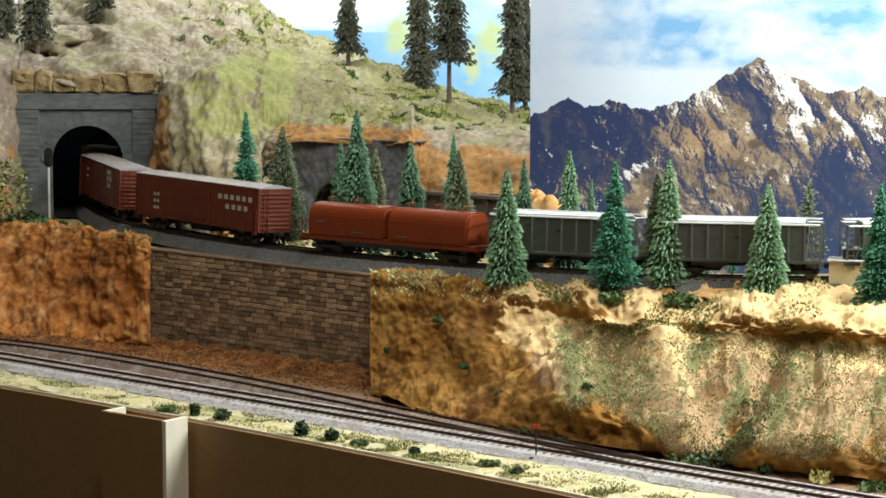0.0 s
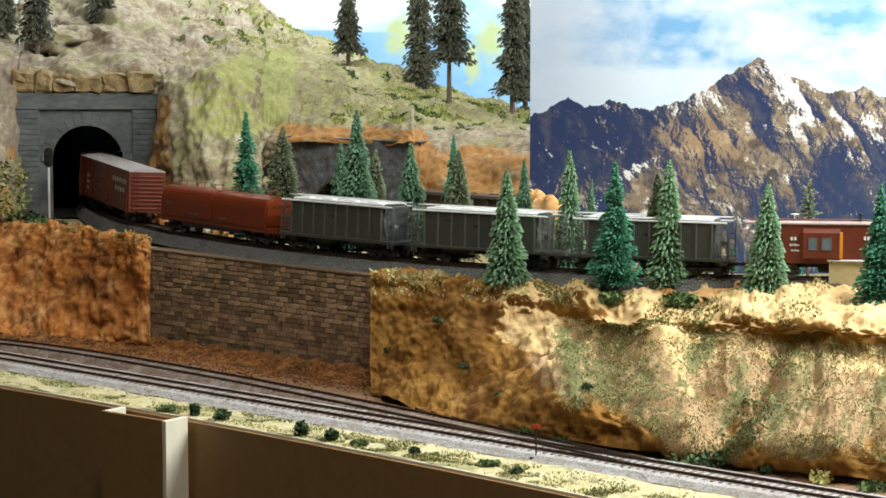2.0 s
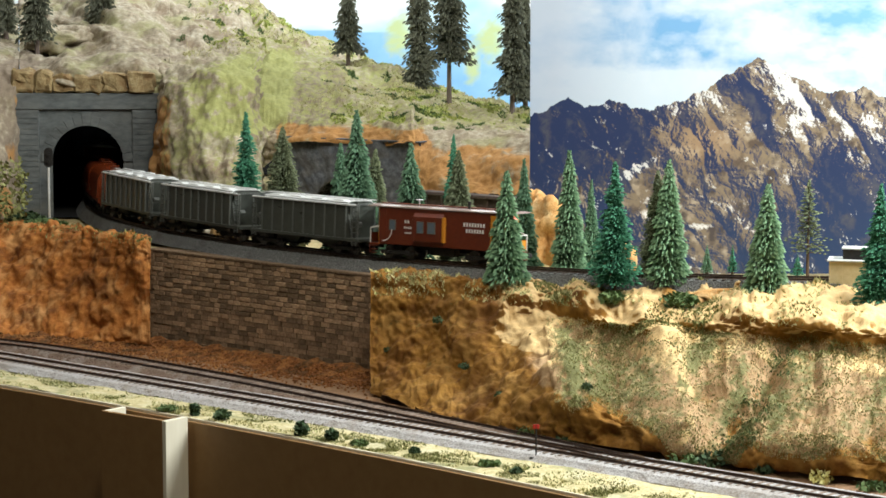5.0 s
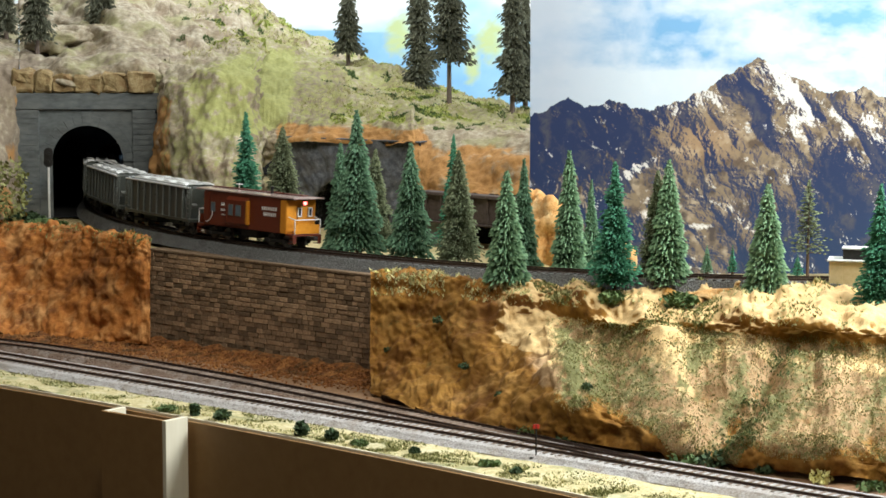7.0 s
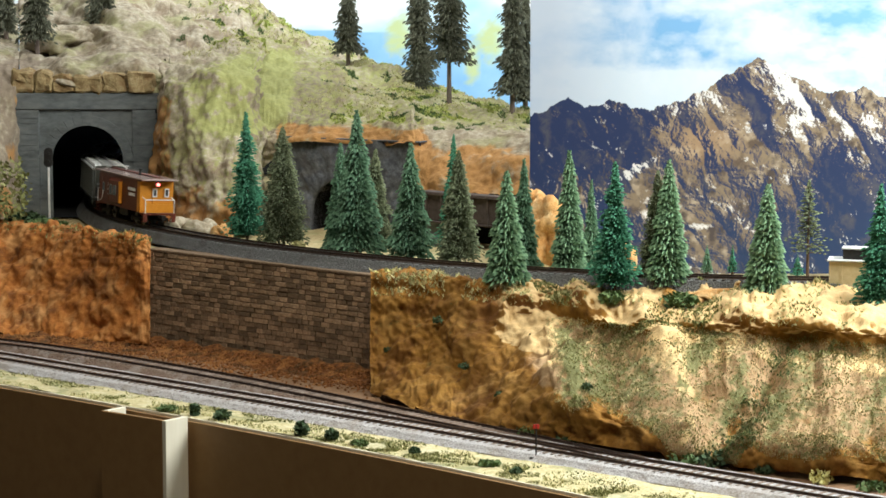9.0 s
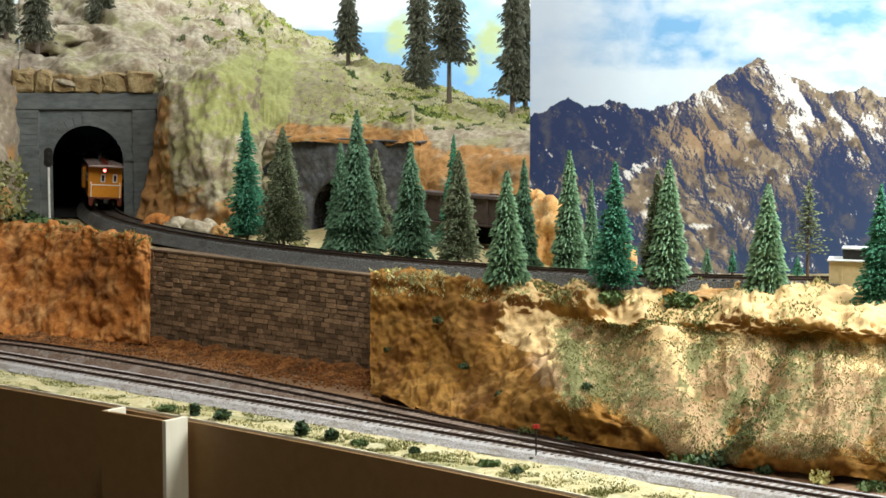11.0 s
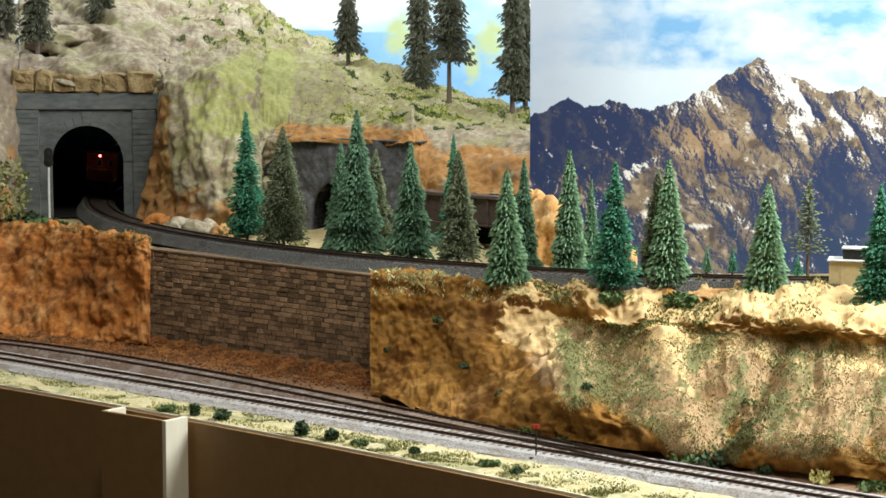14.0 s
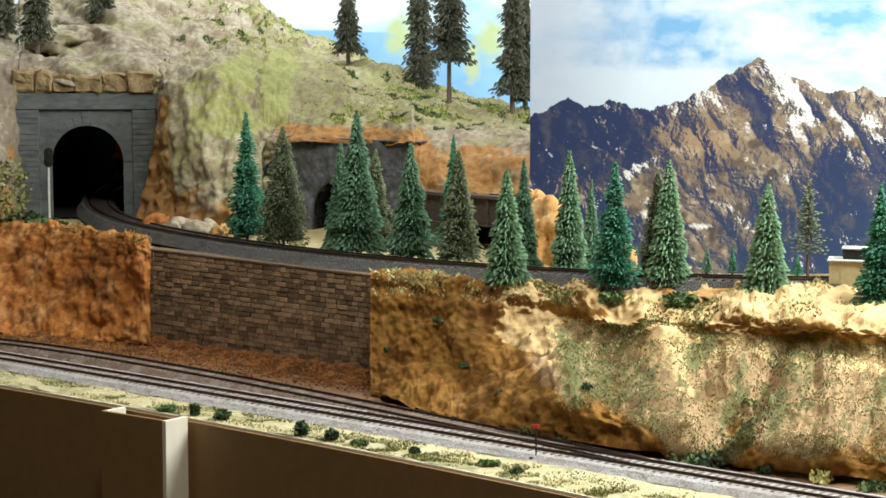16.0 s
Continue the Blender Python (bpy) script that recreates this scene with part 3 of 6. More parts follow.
SECTIONS_LEFT = [
    [(-0.479, 2.140, -0.090), (-0.489, 2.190, -0.054), (-0.496, 2.225, -0.026), (-0.505, 2.270, -0.008), (-0.516, 2.320, -0.006)],
    [(-0.394, 2.118, -0.091), (-0.403, 2.170, -0.062), (-0.410, 2.215, -0.029), (-0.415, 2.245, -0.008), (-0.421, 2.280, -0.007)],
    [(-0.353, 2.110, -0.092), (-0.358, 2.150, -0.058), (-0.362, 2.175, -0.028), (-0.365, 2.200, -0.005), (-0.369, 2.225, -0.004)],
    [(-0.311, 2.100, -0.093), (-0.313, 2.120, -0.054), (-0.315, 2.138, -0.023), (-0.317, 2.152, -0.002), (-0.320, 2.175, -0.002)],
    [(-0.272, 2.085, -0.092), (-0.271, 2.088, -0.049), (-0.271, 2.090, -0.015), (-0.272, 2.098, -0.000), (-0.274, 2.115, 0.001)],
    [(-0.256, 2.085, -0.093), (-0.256, 2.086, -0.048), (-0.255, 2.087, -0.015), (-0.255, 2.089, -0.003), (-0.257, 2.102, -0.002)],
]


def gully(q):
    """A washed-out gully down the sloping face, a ridge beside it, and an undercut below the lip."""
    x = 0.187 + 0.06 * (q.z + 0.083) / 0.046
    k = bump01(q.z, -0.088, -0.034, 0.01)
    d = -0.013 * math.exp(-((q.x - x) / 0.008) ** 2) * k
    d += (0.013 * math.exp(-((q.x - 0.166) / 0.016) ** 2) - 0.009 * math.exp(-((q.x - 0.118) / 0.022) ** 2)) * k
    if q.x > 0.08:
        d += 0.0055 * k * noise.noise(Vector((q.x * 42 - q.z * 14, 3.0, q.z * 6)))
    if q.x > 0.05:
        d -= 0.010 * bump01(q.z, -0.033, -0.022, 0.005) * (0.7 + 0.9 * noise.noise(Vector((q.x * 34, 2.0, q.z * 12))))
        d += 0.006 * bump01(q.z, -0.018, 1, 0.005) * noise.noise(Vector((q.x * 42, 6.0, q.y * 9)))
    return d


def clay_soil(x, y, z, nz):
    """Pale sand on ledges, green flock and tan turf on the open slope. Also painted light."""
    ledge = 0.62 * bump01(nz, 0.66, 2, 0.35) * bump01(z, -0.045, 1, 0.006) * bump01(x, 0.055, 9, 0.035)
    # turf ends at the lit slope's edge; ochre below stands partly for shade
    band = float(np.interp(x, [0.05, 0.087, 0.138, 0.172, 0.188, 0.205, 0.25, 0.33], [-0.058, -0.0626, -0.069, -0.093, -0.092, -0.0785, -0.075, -0.073]))
    band += 0.006 * noise.noise(Vector((x, 0, z)) * 60)
    slope = bump01(x, 0.075, 9, 0.035) * bump01(z, band, -0.036, 0.007)
    q = Vector((x - 1.1 * z, 0.5, z * 0.4))
    bare, grown = max(0.0, noise.noise(q * 62)), max(0.0, noise.noise(q * 75 + Vector((4, 1, 7))))
    ledge *= 1.15 - 1.2 * max(0.0, noise.noise(Vector((x * 34, 8.0, z * 40))))
    # painted pool of light: a pale patch where the lamp reaches the cliff
    ledge += 0.62 * bump01(x, 0.050, 0.074, 0.010) * bump01(z, -0.046, -0.030, 0.006)
    # pale stripe near x 0.172 paints the light on the ridge
    return ledge + 0.5 * slope * bare + 0.46 * slope * math.exp(-((x - 0.172) / 0.014) ** 2), 0.42 * slope * grown + (0.14 + 0.30 * math.exp(-((x - 0.096) / 0.014) ** 2) + 0.12 * bump01(x, 0.11, 0.15, 0.01)) * slope + 0.30 * bump01(nz, 0.8, 2, 0.2) * bump01(x, 0.1, 9, 0.05) + 0.33 * bump01(x, -0.06, 0.02, 0.02), 0.62 * slope


rock = [(14, 0.006), (38, 0.0055), (100, 0.0026), (300, 0.0008)]
skins("cliff_east", [loft(SECTIONS_RIGHT + SECTIONS_EAST[1:], 380, 120, rock, 0, gully)], M["clay_ochre"], "ochre clay cliff with pale ledges and grassy slopes", clay_soil)
skins("cliff_west", [loft(SECTIONS_LEFT, 170, 100, [(20, 0.003), (50, 0.0058), (120, 0.0018), (320, 0.0003)], 4)], M["clay_red"], "rust-orange rough clay cliff below the tunnel")

# ---- hill ----
HILL_WEST = [
    [(-0.520, 2.240, -0.008), (-0.527, 2.280, 0.041), (-0.535, 2.320, 0.091), (-0.543, 2.360, 0.138), (-0.574, 2.500, 0.159), (-0.607, 2.650, 0.183), (-0.641, 2.800, 0.203)],
    [(-0.437, 2.250, -0.007), (-0.440, 2.270, 0.042), (-0.444, 2.300, 0.093), (-0.451, 2.340, 0.138), (-0.471, 2.450, 0.155), (-0.499, 2.600, 0.172), (-0.537, 2.800, 0.203)],
    [(-0.412, 2.290, -0.009), (-0.413, 2.300, 0.039), (-0.414, 2.310, 0.092), (-0.417, 2.335, 0.135), (-0.434, 2.430, 0.145), (-0.446, 2.500, 0.153), (-0.498, 2.800, 0.184)],
    [(-0.411, 2.325, -0.011), (-0.410, 2.325, 0.036), (-0.409, 2.325, 0.091), (-0.409, 2.335, 0.134), (-0.426, 2.430, 0.144), (-0.438, 2.500, 0.154), (-0.489, 2.800, 0.184)],
]
HILL_TOP = [
    [(-0.408, 2.326, 0.109), (-0.409, 2.335, 0.133), (-0.426, 2.430, 0.144), (-0.441, 2.520, 0.153), (-0.465, 2.660, 0.176), (-0.488, 2.800, 0.210)],
    [(-0.367, 2.326, 0.109), (-0.368, 2.335, 0.134), (-0.382, 2.430, 0.145), (-0.393, 2.500, 0.159), (-0.405, 2.580, 0.188), (-0.439, 2.800, 0.210)],
    [(-0.318, 2.326, 0.109), (-0.319, 2.335, 0.134), (-0.330, 2.420, 0.148), (-0.335, 2.460, 0.166), (-0.348, 2.560, 0.201), (-0.380, 2.800, 0.223)],
    [(-0.280, 2.326, 0.109), (-0.280, 2.330, 0.130), (-0.289, 2.410, 0.146), (-0.297, 2.480, 0.165), (-0.311, 2.600, 0.196), (-0.334, 2.800, 0.236)],
    [(-0.264, 2.326, 0.109), (-0.264, 2.330, 0.126), (-0.271, 2.400, 0.141), (-0.282, 2.500, 0.165), (-0.295, 2.620, 0.202), (-0.315, 2.800, 0.242)],
]
HILL_MID = [
    [(-0.294, 2.280, -0.009), (-0.282, 2.295, 0.023), (-0.274, 2.310, 0.065), (-0.272, 2.325, 0.110), (-0.278, 2.410, 0.141), (-0.283, 2.510, 0.170), (-0.297, 2.640, 0.207)],
    [(-0.260, 2.232, -0.006), (-0.261, 2.245, 0.028), (-0.262, 2.260, 0.069), (-0.266, 2.300, 0.120), (-0.277, 2.400, 0.138), (-0.289, 2.510, 0.167), (-0.303, 2.640, 0.207)],
    [(-0.231, 2.205, -0.005), (-0.231, 2.215, 0.032), (-0.233, 2.240, 0.077), (-0.238, 2.290, 0.126), (-0.249, 2.400, 0.137), (-0.261, 2.520, 0.170), (-0.273, 2.640, 0.207)],
    [(-0.198, 2.190, -0.006), (-0.199, 2.200, 0.033), (-0.201, 2.230, 0.077), (-0.205, 2.280, 0.129), (-0.215, 2.400, 0.138), (-0.226, 2.520, 0.167), (-0.236, 2.640, 0.201)],
    [(-0.174, 2.190, -0.008), (-0.174, 2.205, 0.033), (-0.176, 2.235, 0.072), (-0.179, 2.280, 0.121), (-0.188, 2.400, 0.134), (-0.198, 2.520, 0.158), (-0.207, 2.640, 0.188)],
    [(-0.173, 2.270, -0.025), (-0.173, 2.285, 0.024), (-0.174, 2.300, 0.066), (-0.175, 2.320, 0.097), (-0.182, 2.420, 0.129), (-0.190, 2.530, 0.151), (-0.198, 2.640, 0.180)],
]
HILL_CUT = [
    [(-0.174, 2.275, 0.041), (-0.174, 2.280, 0.070), (-0.176, 2.300, 0.085), (-0.182, 2.380, 0.114), (-0.188, 2.470, 0.137), (-0.196, 2.580, 0.164), (-0.202, 2.660, 0.183)],
    [(-0.142, 2.256, 0.067), (-0.143, 2.260, 0.072), (-0.144, 2.285, 0.082), (-0.150, 2.380, 0.109), (-0.155, 2.470, 0.129), (-0.161, 2.560, 0.144), (-0.166, 2.650, 0.160)],
    [(-0.075, 2.228, 0.069), (-0.075, 2.232, 0.074), (-0.076, 2.260, 0.086), (-0.080, 2.360, 0.102), (-0.083, 2.460, 0.115), (-0.085, 2.540, 0.123), (-0.088, 2.620, 0.127)],
    [(-0.025, 2.200, 0.072), (-0.025, 2.205, 0.076), (-0.026, 2.235, 0.092), (-0.027, 2.330, 0.099), (-0.028, 2.420, 0.103), (-0.029, 2.490, 0.104), (-0.029, 2.560, 0.103)],
]
HILL_EAST = [
    [(-0.029, 2.210, 0.074), (-0.029, 2.212, 0.079), (-0.029, 2.235, 0.090), (-0.031, 2.330, 0.098), (-0.032, 2.420, 0.101), (-0.033, 2.490, 0.103), (-0.034, 2.560, 0.102)],
    [(-0.016, 2.165, 0.027), (-0.016, 2.175, 0.041), (-0.017, 2.200, 0.065), (-0.017, 2.270, 0.090), (-0.018, 2.380, 0.098), (-0.018, 2.450, 0.102), (-0.019, 2.520, 0.103)],
    [(0.008, 2.135, 0.033), (0.008, 2.145, 0.042), (0.008, 2.170, 0.057), (0.008, 2.230, 0.080), (0.009, 2.330, 0.093), (0.009, 2.420, 0.099), (0.009, 2.500, 0.100)],
    [(0.043, 2.110, 0.036), (0.043, 2.120, 0.045), (0.043, 2.140, 0.060), (0.044, 2.190, 0.078), (0.046, 2.270, 0.087), (0.048, 2.360, 0.094), (0.049, 2.440, 0.095)],
    [(0.074, 2.090, 0.038), (0.075, 2.100, 0.047), (0.075, 2.120, 0.062), (0.077, 2.165, 0.076), (0.079, 2.240, 0.084), (0.082, 2.310, 0.090), (0.084, 2.380, 0.092)],
    [(0.106, 2.080, 0.037), (0.106, 2.090, 0.043), (0.107, 2.115, 0.058), (0.109, 2.150, 0.069), (0.113, 2.220, 0.078), (0.116, 2.290, 0.086), (0.119, 2.360, 0.088)],
]


def hill_soil(x, y, z, nz):
    """Orange earth at the cuttings and beside the portal, grass on the slopes, bare grey rock between. Grey also paints
    shade.
    """
    orange = 0.6 * bump01(x, -0.31, -0.258, 0.012) * bump01(z, -1, 0.105, 0.015) * bump01(y, 0, 2.31, 0.01)
    orange += 0.62 * bump01(x, -0.155, -0.02, 0.01) * bump01(z, 0, 0.083, 0.006) + 0.6 * bump01(x, -0.02, 0.2, 0.01) * bump01(z, 0, 0.068, 0.012)
    orange += 0.26 * bump01(x, -0.27, -0.16, 0.02) * bump01(z, -1, 0.03, 0.03) + (0.22 + 0.5 * noise.noise(Vector((x, y, z)) * 40)) * bump01(x, -9, -0.40, 0.008) * bump01(z, -1, 0.125, 0.02) + 0.25 * bump01(z, 0.0, 0.02, 0.02)
    green = 0.50 * bump01(nz, 0.7, 2, 0.35) * bump01(x, -0.2, 9, 0.05) * bump01(z, 0.085, 1, 0.01) + 0.44 * bump01(x, -0.262, -0.165, 0.02) * bump01(z, 0.02, 0.125, 0.02)
    # first and last terms paint shade: west of the portal, recess beside the spur
    grey = 0.55 * bump01(x, -9, -0.40, 0.008) * bump01(z, -1, 0.125, 0.02) + 0.42 * bump01(x, -0.42, -0.26, 0.03) * bump01(z, 0.118, 0.165, 0.012) + 0.62 * bump01(x, -0.180, -0.10, 0.02) * bump01(z, 0.078, 0.135, 0.012) * bump01(y, 0, 2.44, 0.03)
    return orange, green, grey


def strata(q):
    """Broken rock ledges."""
    return bump01(q.z, 0.088, 9, 0.012) * 0.009 * noise.noise(Vector((q.x * 11, q.y * 20, q.z * 100 + q.x * 30))) + 0.003 * noise.noise(Vector((q.x * 50, q.y * 70, q.z * 240)))


def streaks(q):
    """Water-worn runnels down the face, ledges higher up."""
    k = bump01(q.z, -1, 0.115, 0.01)
    return 0.005 * k * noise.noise(Vector((q.x * 75 + q.z * 12, q.y * 20, q.z * 16))) + (1 - k) * strata(q)


soft = [(12, 0.006), (40, 0.0036), (110, 0.0018), (330, 0.0005)]
skins("hillside", [loft(HILL_WEST, 40, 90, soft, 2), loft(HILL_TOP, 120, 120, [(12, 0.007), (40, 0.0036), (110, 0.0012), (330, 0.0004)], 2, strata), loft(HILL_MID, 120, 140, [(16, 0.006), (45, 0.0045), (120, 0.0022), (330, 0.0006)], 2, streaks), loft(HILL_CUT, 140, 110, soft, 2, strata), loft(HILL_EAST, 120, 100, soft, 2)], M["hill"], "pale green weathered rock hillside with sparse grass", hill_soil)

# ---- backdrop panels ----
def value_noise(x, y, seed, octaves=5, ridge=False, gain=0.55):
    """Fractal noise on arrays."""
    out, amp, tot = np.zeros_like(x), 1.0, 0.0
    rng = np.random.default_rng(seed)
    for _ in range(octaves):
        tab = rng.random((64, 64))
        xi, yi = np.floor(x).astype(int), np.floor(y).astype(int)
        u, v = x - xi, y - yi
        u, v = u * u * (3 - 2 * u), v * v * (3 - 2 * v)
        a, b = tab[xi % 64, yi % 64], tab[(xi + 1) % 64, yi % 64]
        c, d = tab[xi % 64, (yi + 1) % 64], tab[(xi + 1) % 64, (yi + 1) % 64]
        n = (a * (1 - u) + b * u) * (1 - v) + (c * (1 - u) + d * u) * v
        out += amp * (1 - abs(2 * n - 1) if ridge else n)
        tot += amp
        amp *= gain
        x, y = x * 2.03 + 7.1, y * 2.03 + 3.7
    return out / tot


def panel(name, xs, zs, y, colours, label, thick=0.004):
    nx, nz = len(xs), len(zs)
    v = [(x, y, z) for x in xs for z in zs] + [(x, y + thick, z) for x in (xs[0], xs[-1]) for z in (zs[0], zs[-1])]
    f = [(i * nz + j, (i + 1) * nz + j, (i + 1) * nz + j + 1, i * nz + j + 1) for i in range(nx - 1) for j in range(nz - 1)]
    k = nx * nz
    f += [(0, nz - 1, k + 1, k), ((nx - 1) * nz, k + 2, k + 3, nx * nz - 1), (k, k + 1, k + 3, k + 2), (nz - 1, nx * nz - 1, k + 3, k + 1), (0, k, k + 2, (nx - 1) * nz)]
    ob = raw(name, v, f, M["print"])
    lay = ob.data.color_attributes.new("print", "FLOAT_COLOR", "POINT")
    c = np.ones((len(v), 4))
    c[:k, :3] = colours.reshape(-1, 3)
    c[k:, :3] = 0.75
    lay.data.foreach_set("color", c.ravel())
    return tagged(ob, label, "backdrop", kind="structure")


def blend(a, b, t):
    t = np.clip(t, 0, 1)[..., None]
    return np.array(a) * (1 - t) + np.array(b) * t if not isinstance(a, np.ndarray) else a * (1 - t) + np.array(b) * t


xs = np.concatenate([np.linspace(0.0752, 0.395, 600), np.linspace(0.40, 0.95, 30)])
zs = np.concatenate([np.linspace(-0.03, 0.212, 450), np.linspace(0.215, 0.45, 12)])
X, Z = np.meshgrid(xs, zs, indexing="ij")
cloud = value_noise(X * 14 + 2, Z * 30, 3, 6)
wisp = value_noise(X * 30, Z * 22, 9, 5)
img = blend(np.array([0.23, 0.47, 0.78]), (0.72, 0.82, 0.92), 0.0 * X + (cloud - 0.40) * 4.2 + 0.25)
img = blend(img, (0.80, 0.86, 0.93), (wisp - 0.5) * 2.5)
img = blend(img, (0.52, 0.58, 0.69), np.clip((0.175 - X) / 0.08, 0, 1) * 0.8)
# skyline: main peak, its shoulders and the left ranges
RIDGE = [(0.07, 0.108), (0.094, 0.115), (0.108, 0.1245), (0.122, 0.1155), (0.142, 0.121), (0.17, 0.114), (0.20, 0.118), (0.236, 0.136), (0.256, 0.151), (0.273, 0.1605), (0.290, 0.149), (0.305, 0.141), (0.325, 0.131), (0.350, 0.128), (0.362, 0.134), (0.38, 0.125), (0.45, 0.105), (0.6, 0.14), (0.75, 0.10), (0.95, 0.12)]
rx, rz = [p[0] for p in RIDGE], [p[1] for p in RIDGE]
top = np.interp(X, rx, rz) + (value_noise(X * 160, X * 0 + 1, 5, 4) - 0.5) * 0.009
# rock relief as a height field seen from the front, lit from the upper right
wx = X + 0.030 * (value_noise(X * 18, Z * 18, 21, 5) - 0.5)
wz = Z + 0.030 * (value_noise(X * 18, Z * 18, 22, 5) - 0.5)
h = value_noise(wx * 30 + wz * 9, wz * 22, 11, 7, True, 0.62) + 0.7 * value_noise(wx * 58 - wz * 40, wz * 46, 13, 6, True, 0.65)
gx, gz = np.gradient(h, axis=0), np.gradient(h, axis=1)
lit = (gx * 0.9 + gz * 0.5)
lit = lit / (np.abs(lit[:580, :430]).mean() * 2.0) + (value_noise(X * 26, Z * 26, 17, 5) - 0.5) * 2.6
h0 = value_noise(wx * 11 + wz * 8, wz * 8, 19, 3, True)
l0 = np.gradient(h0, axis=0) * 0.9 + np.gradient(h0, axis=1) * 0.4
lit = lit * 0.8 + l0 / np.abs(l0[:580, :430]).mean() * 0.42
main = np.clip((X - 0.170 + (0.115 - Z) * 0.35) / 0.025, 0, 1)
low_right = np.clip((X - 0.285 - (Z - 0.05) * 0.55) / 0.05, 0, 1) * np.clip((0.105 - Z) / 0.03, 0, 1)
face = np.exp(-((X - 0.268 + (Z - 0.12) * 0.45) / 0.008) ** 2) * np.clip((0.150 - Z) / 0.02, 0, 1) * np.clip((Z - 0.070) / 0.03, 0, 1)
bias = -1.05 + 1.42 * main - 0.95 * low_right - 0.55 * np.clip((0.07 - Z) / 0.05, 0, 1) * main - 2.2 * face + 0.4 * np.exp(-(((X - 0.228) / 0.032) ** 2 + ((Z - 0.092) / 0.022) ** 2))
tone = np.clip(lit * 0.80 + bias + 0.40, -0.3, 1.2)
rock_col = blend(np.array([0.026, 0.040, 0.110]), (0.30, 0.225, 0.145), tone)
rock_col = blend(rock_col, (0.52, 0.42, 0.30), (value_noise(X * 90, Z * 90, 33, 5) - 0.52) * 5 * (tone > 0.5))
rock_col = blend(rock_col, (0.10, 0.075, 0.06), (value_noise(X * 120, Z * 120, 31, 5) - 0.50) * 4 * (tone > 0.3))
rock_col = blend(rock_col, (0.032, 0.062, 0.135), np.clip((0.085 - Z) / 0.09, 0, 1) * (0.15 + 0.35 * (tone < 0.4)))
rock_col = blend(rock_col, (0.50, 0.33, 0.19), np.exp(-(((X - 0.225) / 0.03) ** 2 + ((Z - 0.085) / 0.018) ** 2)) * 0.7 * (tone > 0.45))
rock_col = blend(rock_col, (0.085, 0.085, 0.115), (value_noise(wx * 90 + wz * 20, wz * 60, 37, 6, False, 0.7) - 0.52) * 4 * (tone < 0.35))
# snow in the bowl under the peak, on the left shoulder and along the spur
sn = value_noise(X * 60 + Z * 30, Z * 95, 41, 6, False, 0.65) + 0.35 * np.clip(lit, -1, 1)
bowl = np.exp(-(((X - 0.300 + (Z - 0.125) * 0.55) / 0.015) ** 2 + ((Z - 0.124) / 0.030) ** 2))
cap = np.exp(-(((X - 0.282) / 0.014) ** 2 + ((Z - 0.150) / 0.008) ** 2))
spur = np.exp(-((Z - (0.112 + 0.35 * np.abs(X - 0.200))) / 0.011) ** 2) * np.exp(-((X - 0.208) / 0.040) ** 2)
low = np.exp(-((Z - (0.058 + 0.55 * (X - 0.16))) / 0.006) ** 2) * np.exp(-((X - 0.170) / 0.022) ** 2)
east = 0.45 * np.exp(-(((X - 0.375) / 0.03) ** 2 + ((Z - 0.10) / 0.02) ** 2))
rock_col = blend(rock_col, (0.84, 0.82, 0.80), (bowl * 0.80 + cap * 0.62 + spur * 0.86 + low * 0.85 + east + 1.45 * sn - 1.34) * 6)
img = np.where((Z < top)[..., None], rock_col, img)
panel("backdrop_mountain", xs, zs, 2.08, img * 0.79, "printed backdrop of a snowy brown mountain under blue sky")

xs2, zs2 = np.linspace(-1.0, 0.75, 420), np.linspace(-0.02, 0.45, 190)
X, Z = np.meshgrid(xs2, zs2, indexing="ij")
c2 = value_noise(X * 7 + 3, Z * 12, 51, 5)
# whiter upwards: the overexposure near the tube is put into the print
img = blend(np.array([0.42, 0.70, 0.90]), (0.92, 0.95, 0.97), (c2 - 0.36) * 3 + (Z - 0.145) * 22)
hills = 0.125 + 0.03 * value_noise(X * 5, X * 0, 53, 4) - 0.02 * (X > 0.05)
img = np.where((Z < hills)[..., None], blend(np.array([0.20, 0.44, 0.80]), (0.40, 0.66, 0.90), value_noise(X * 30, Z * 40, 57, 4)), img)
for tx, tz, w, hh in ((-0.055, 0.135, 0.022, 0.030), (0.058, 0.13, 0.02, 0.035), (0.035, 0.10, 0.012, 0.03)):
    blob = 1 - ((X - tx) / w) ** 2 - ((Z - tz) / hh) ** 2 + (value_noise(X * 120, Z * 120, 61, 4) - 0.5) * 1.6
    img = blend(img, (0.56, 0.66, 0.34), blob * 1.1)
panel("backdrop_sky", xs2, zs2, 2.99, img, "printed backdrop of pale sky and blue hills")

# ---- tunnel portal ----
PYF = 2.325


def arch(cx, half, spring, rise, n=20, foot=-0.014):
    pts = [(cx - half, foot)]
    pts += [(cx - half * math.cos(math.pi * i / n), spring + rise * math.sin(math.pi * i / n)) for i in range(n + 1)]
    return pts + [(cx + half, foot)]


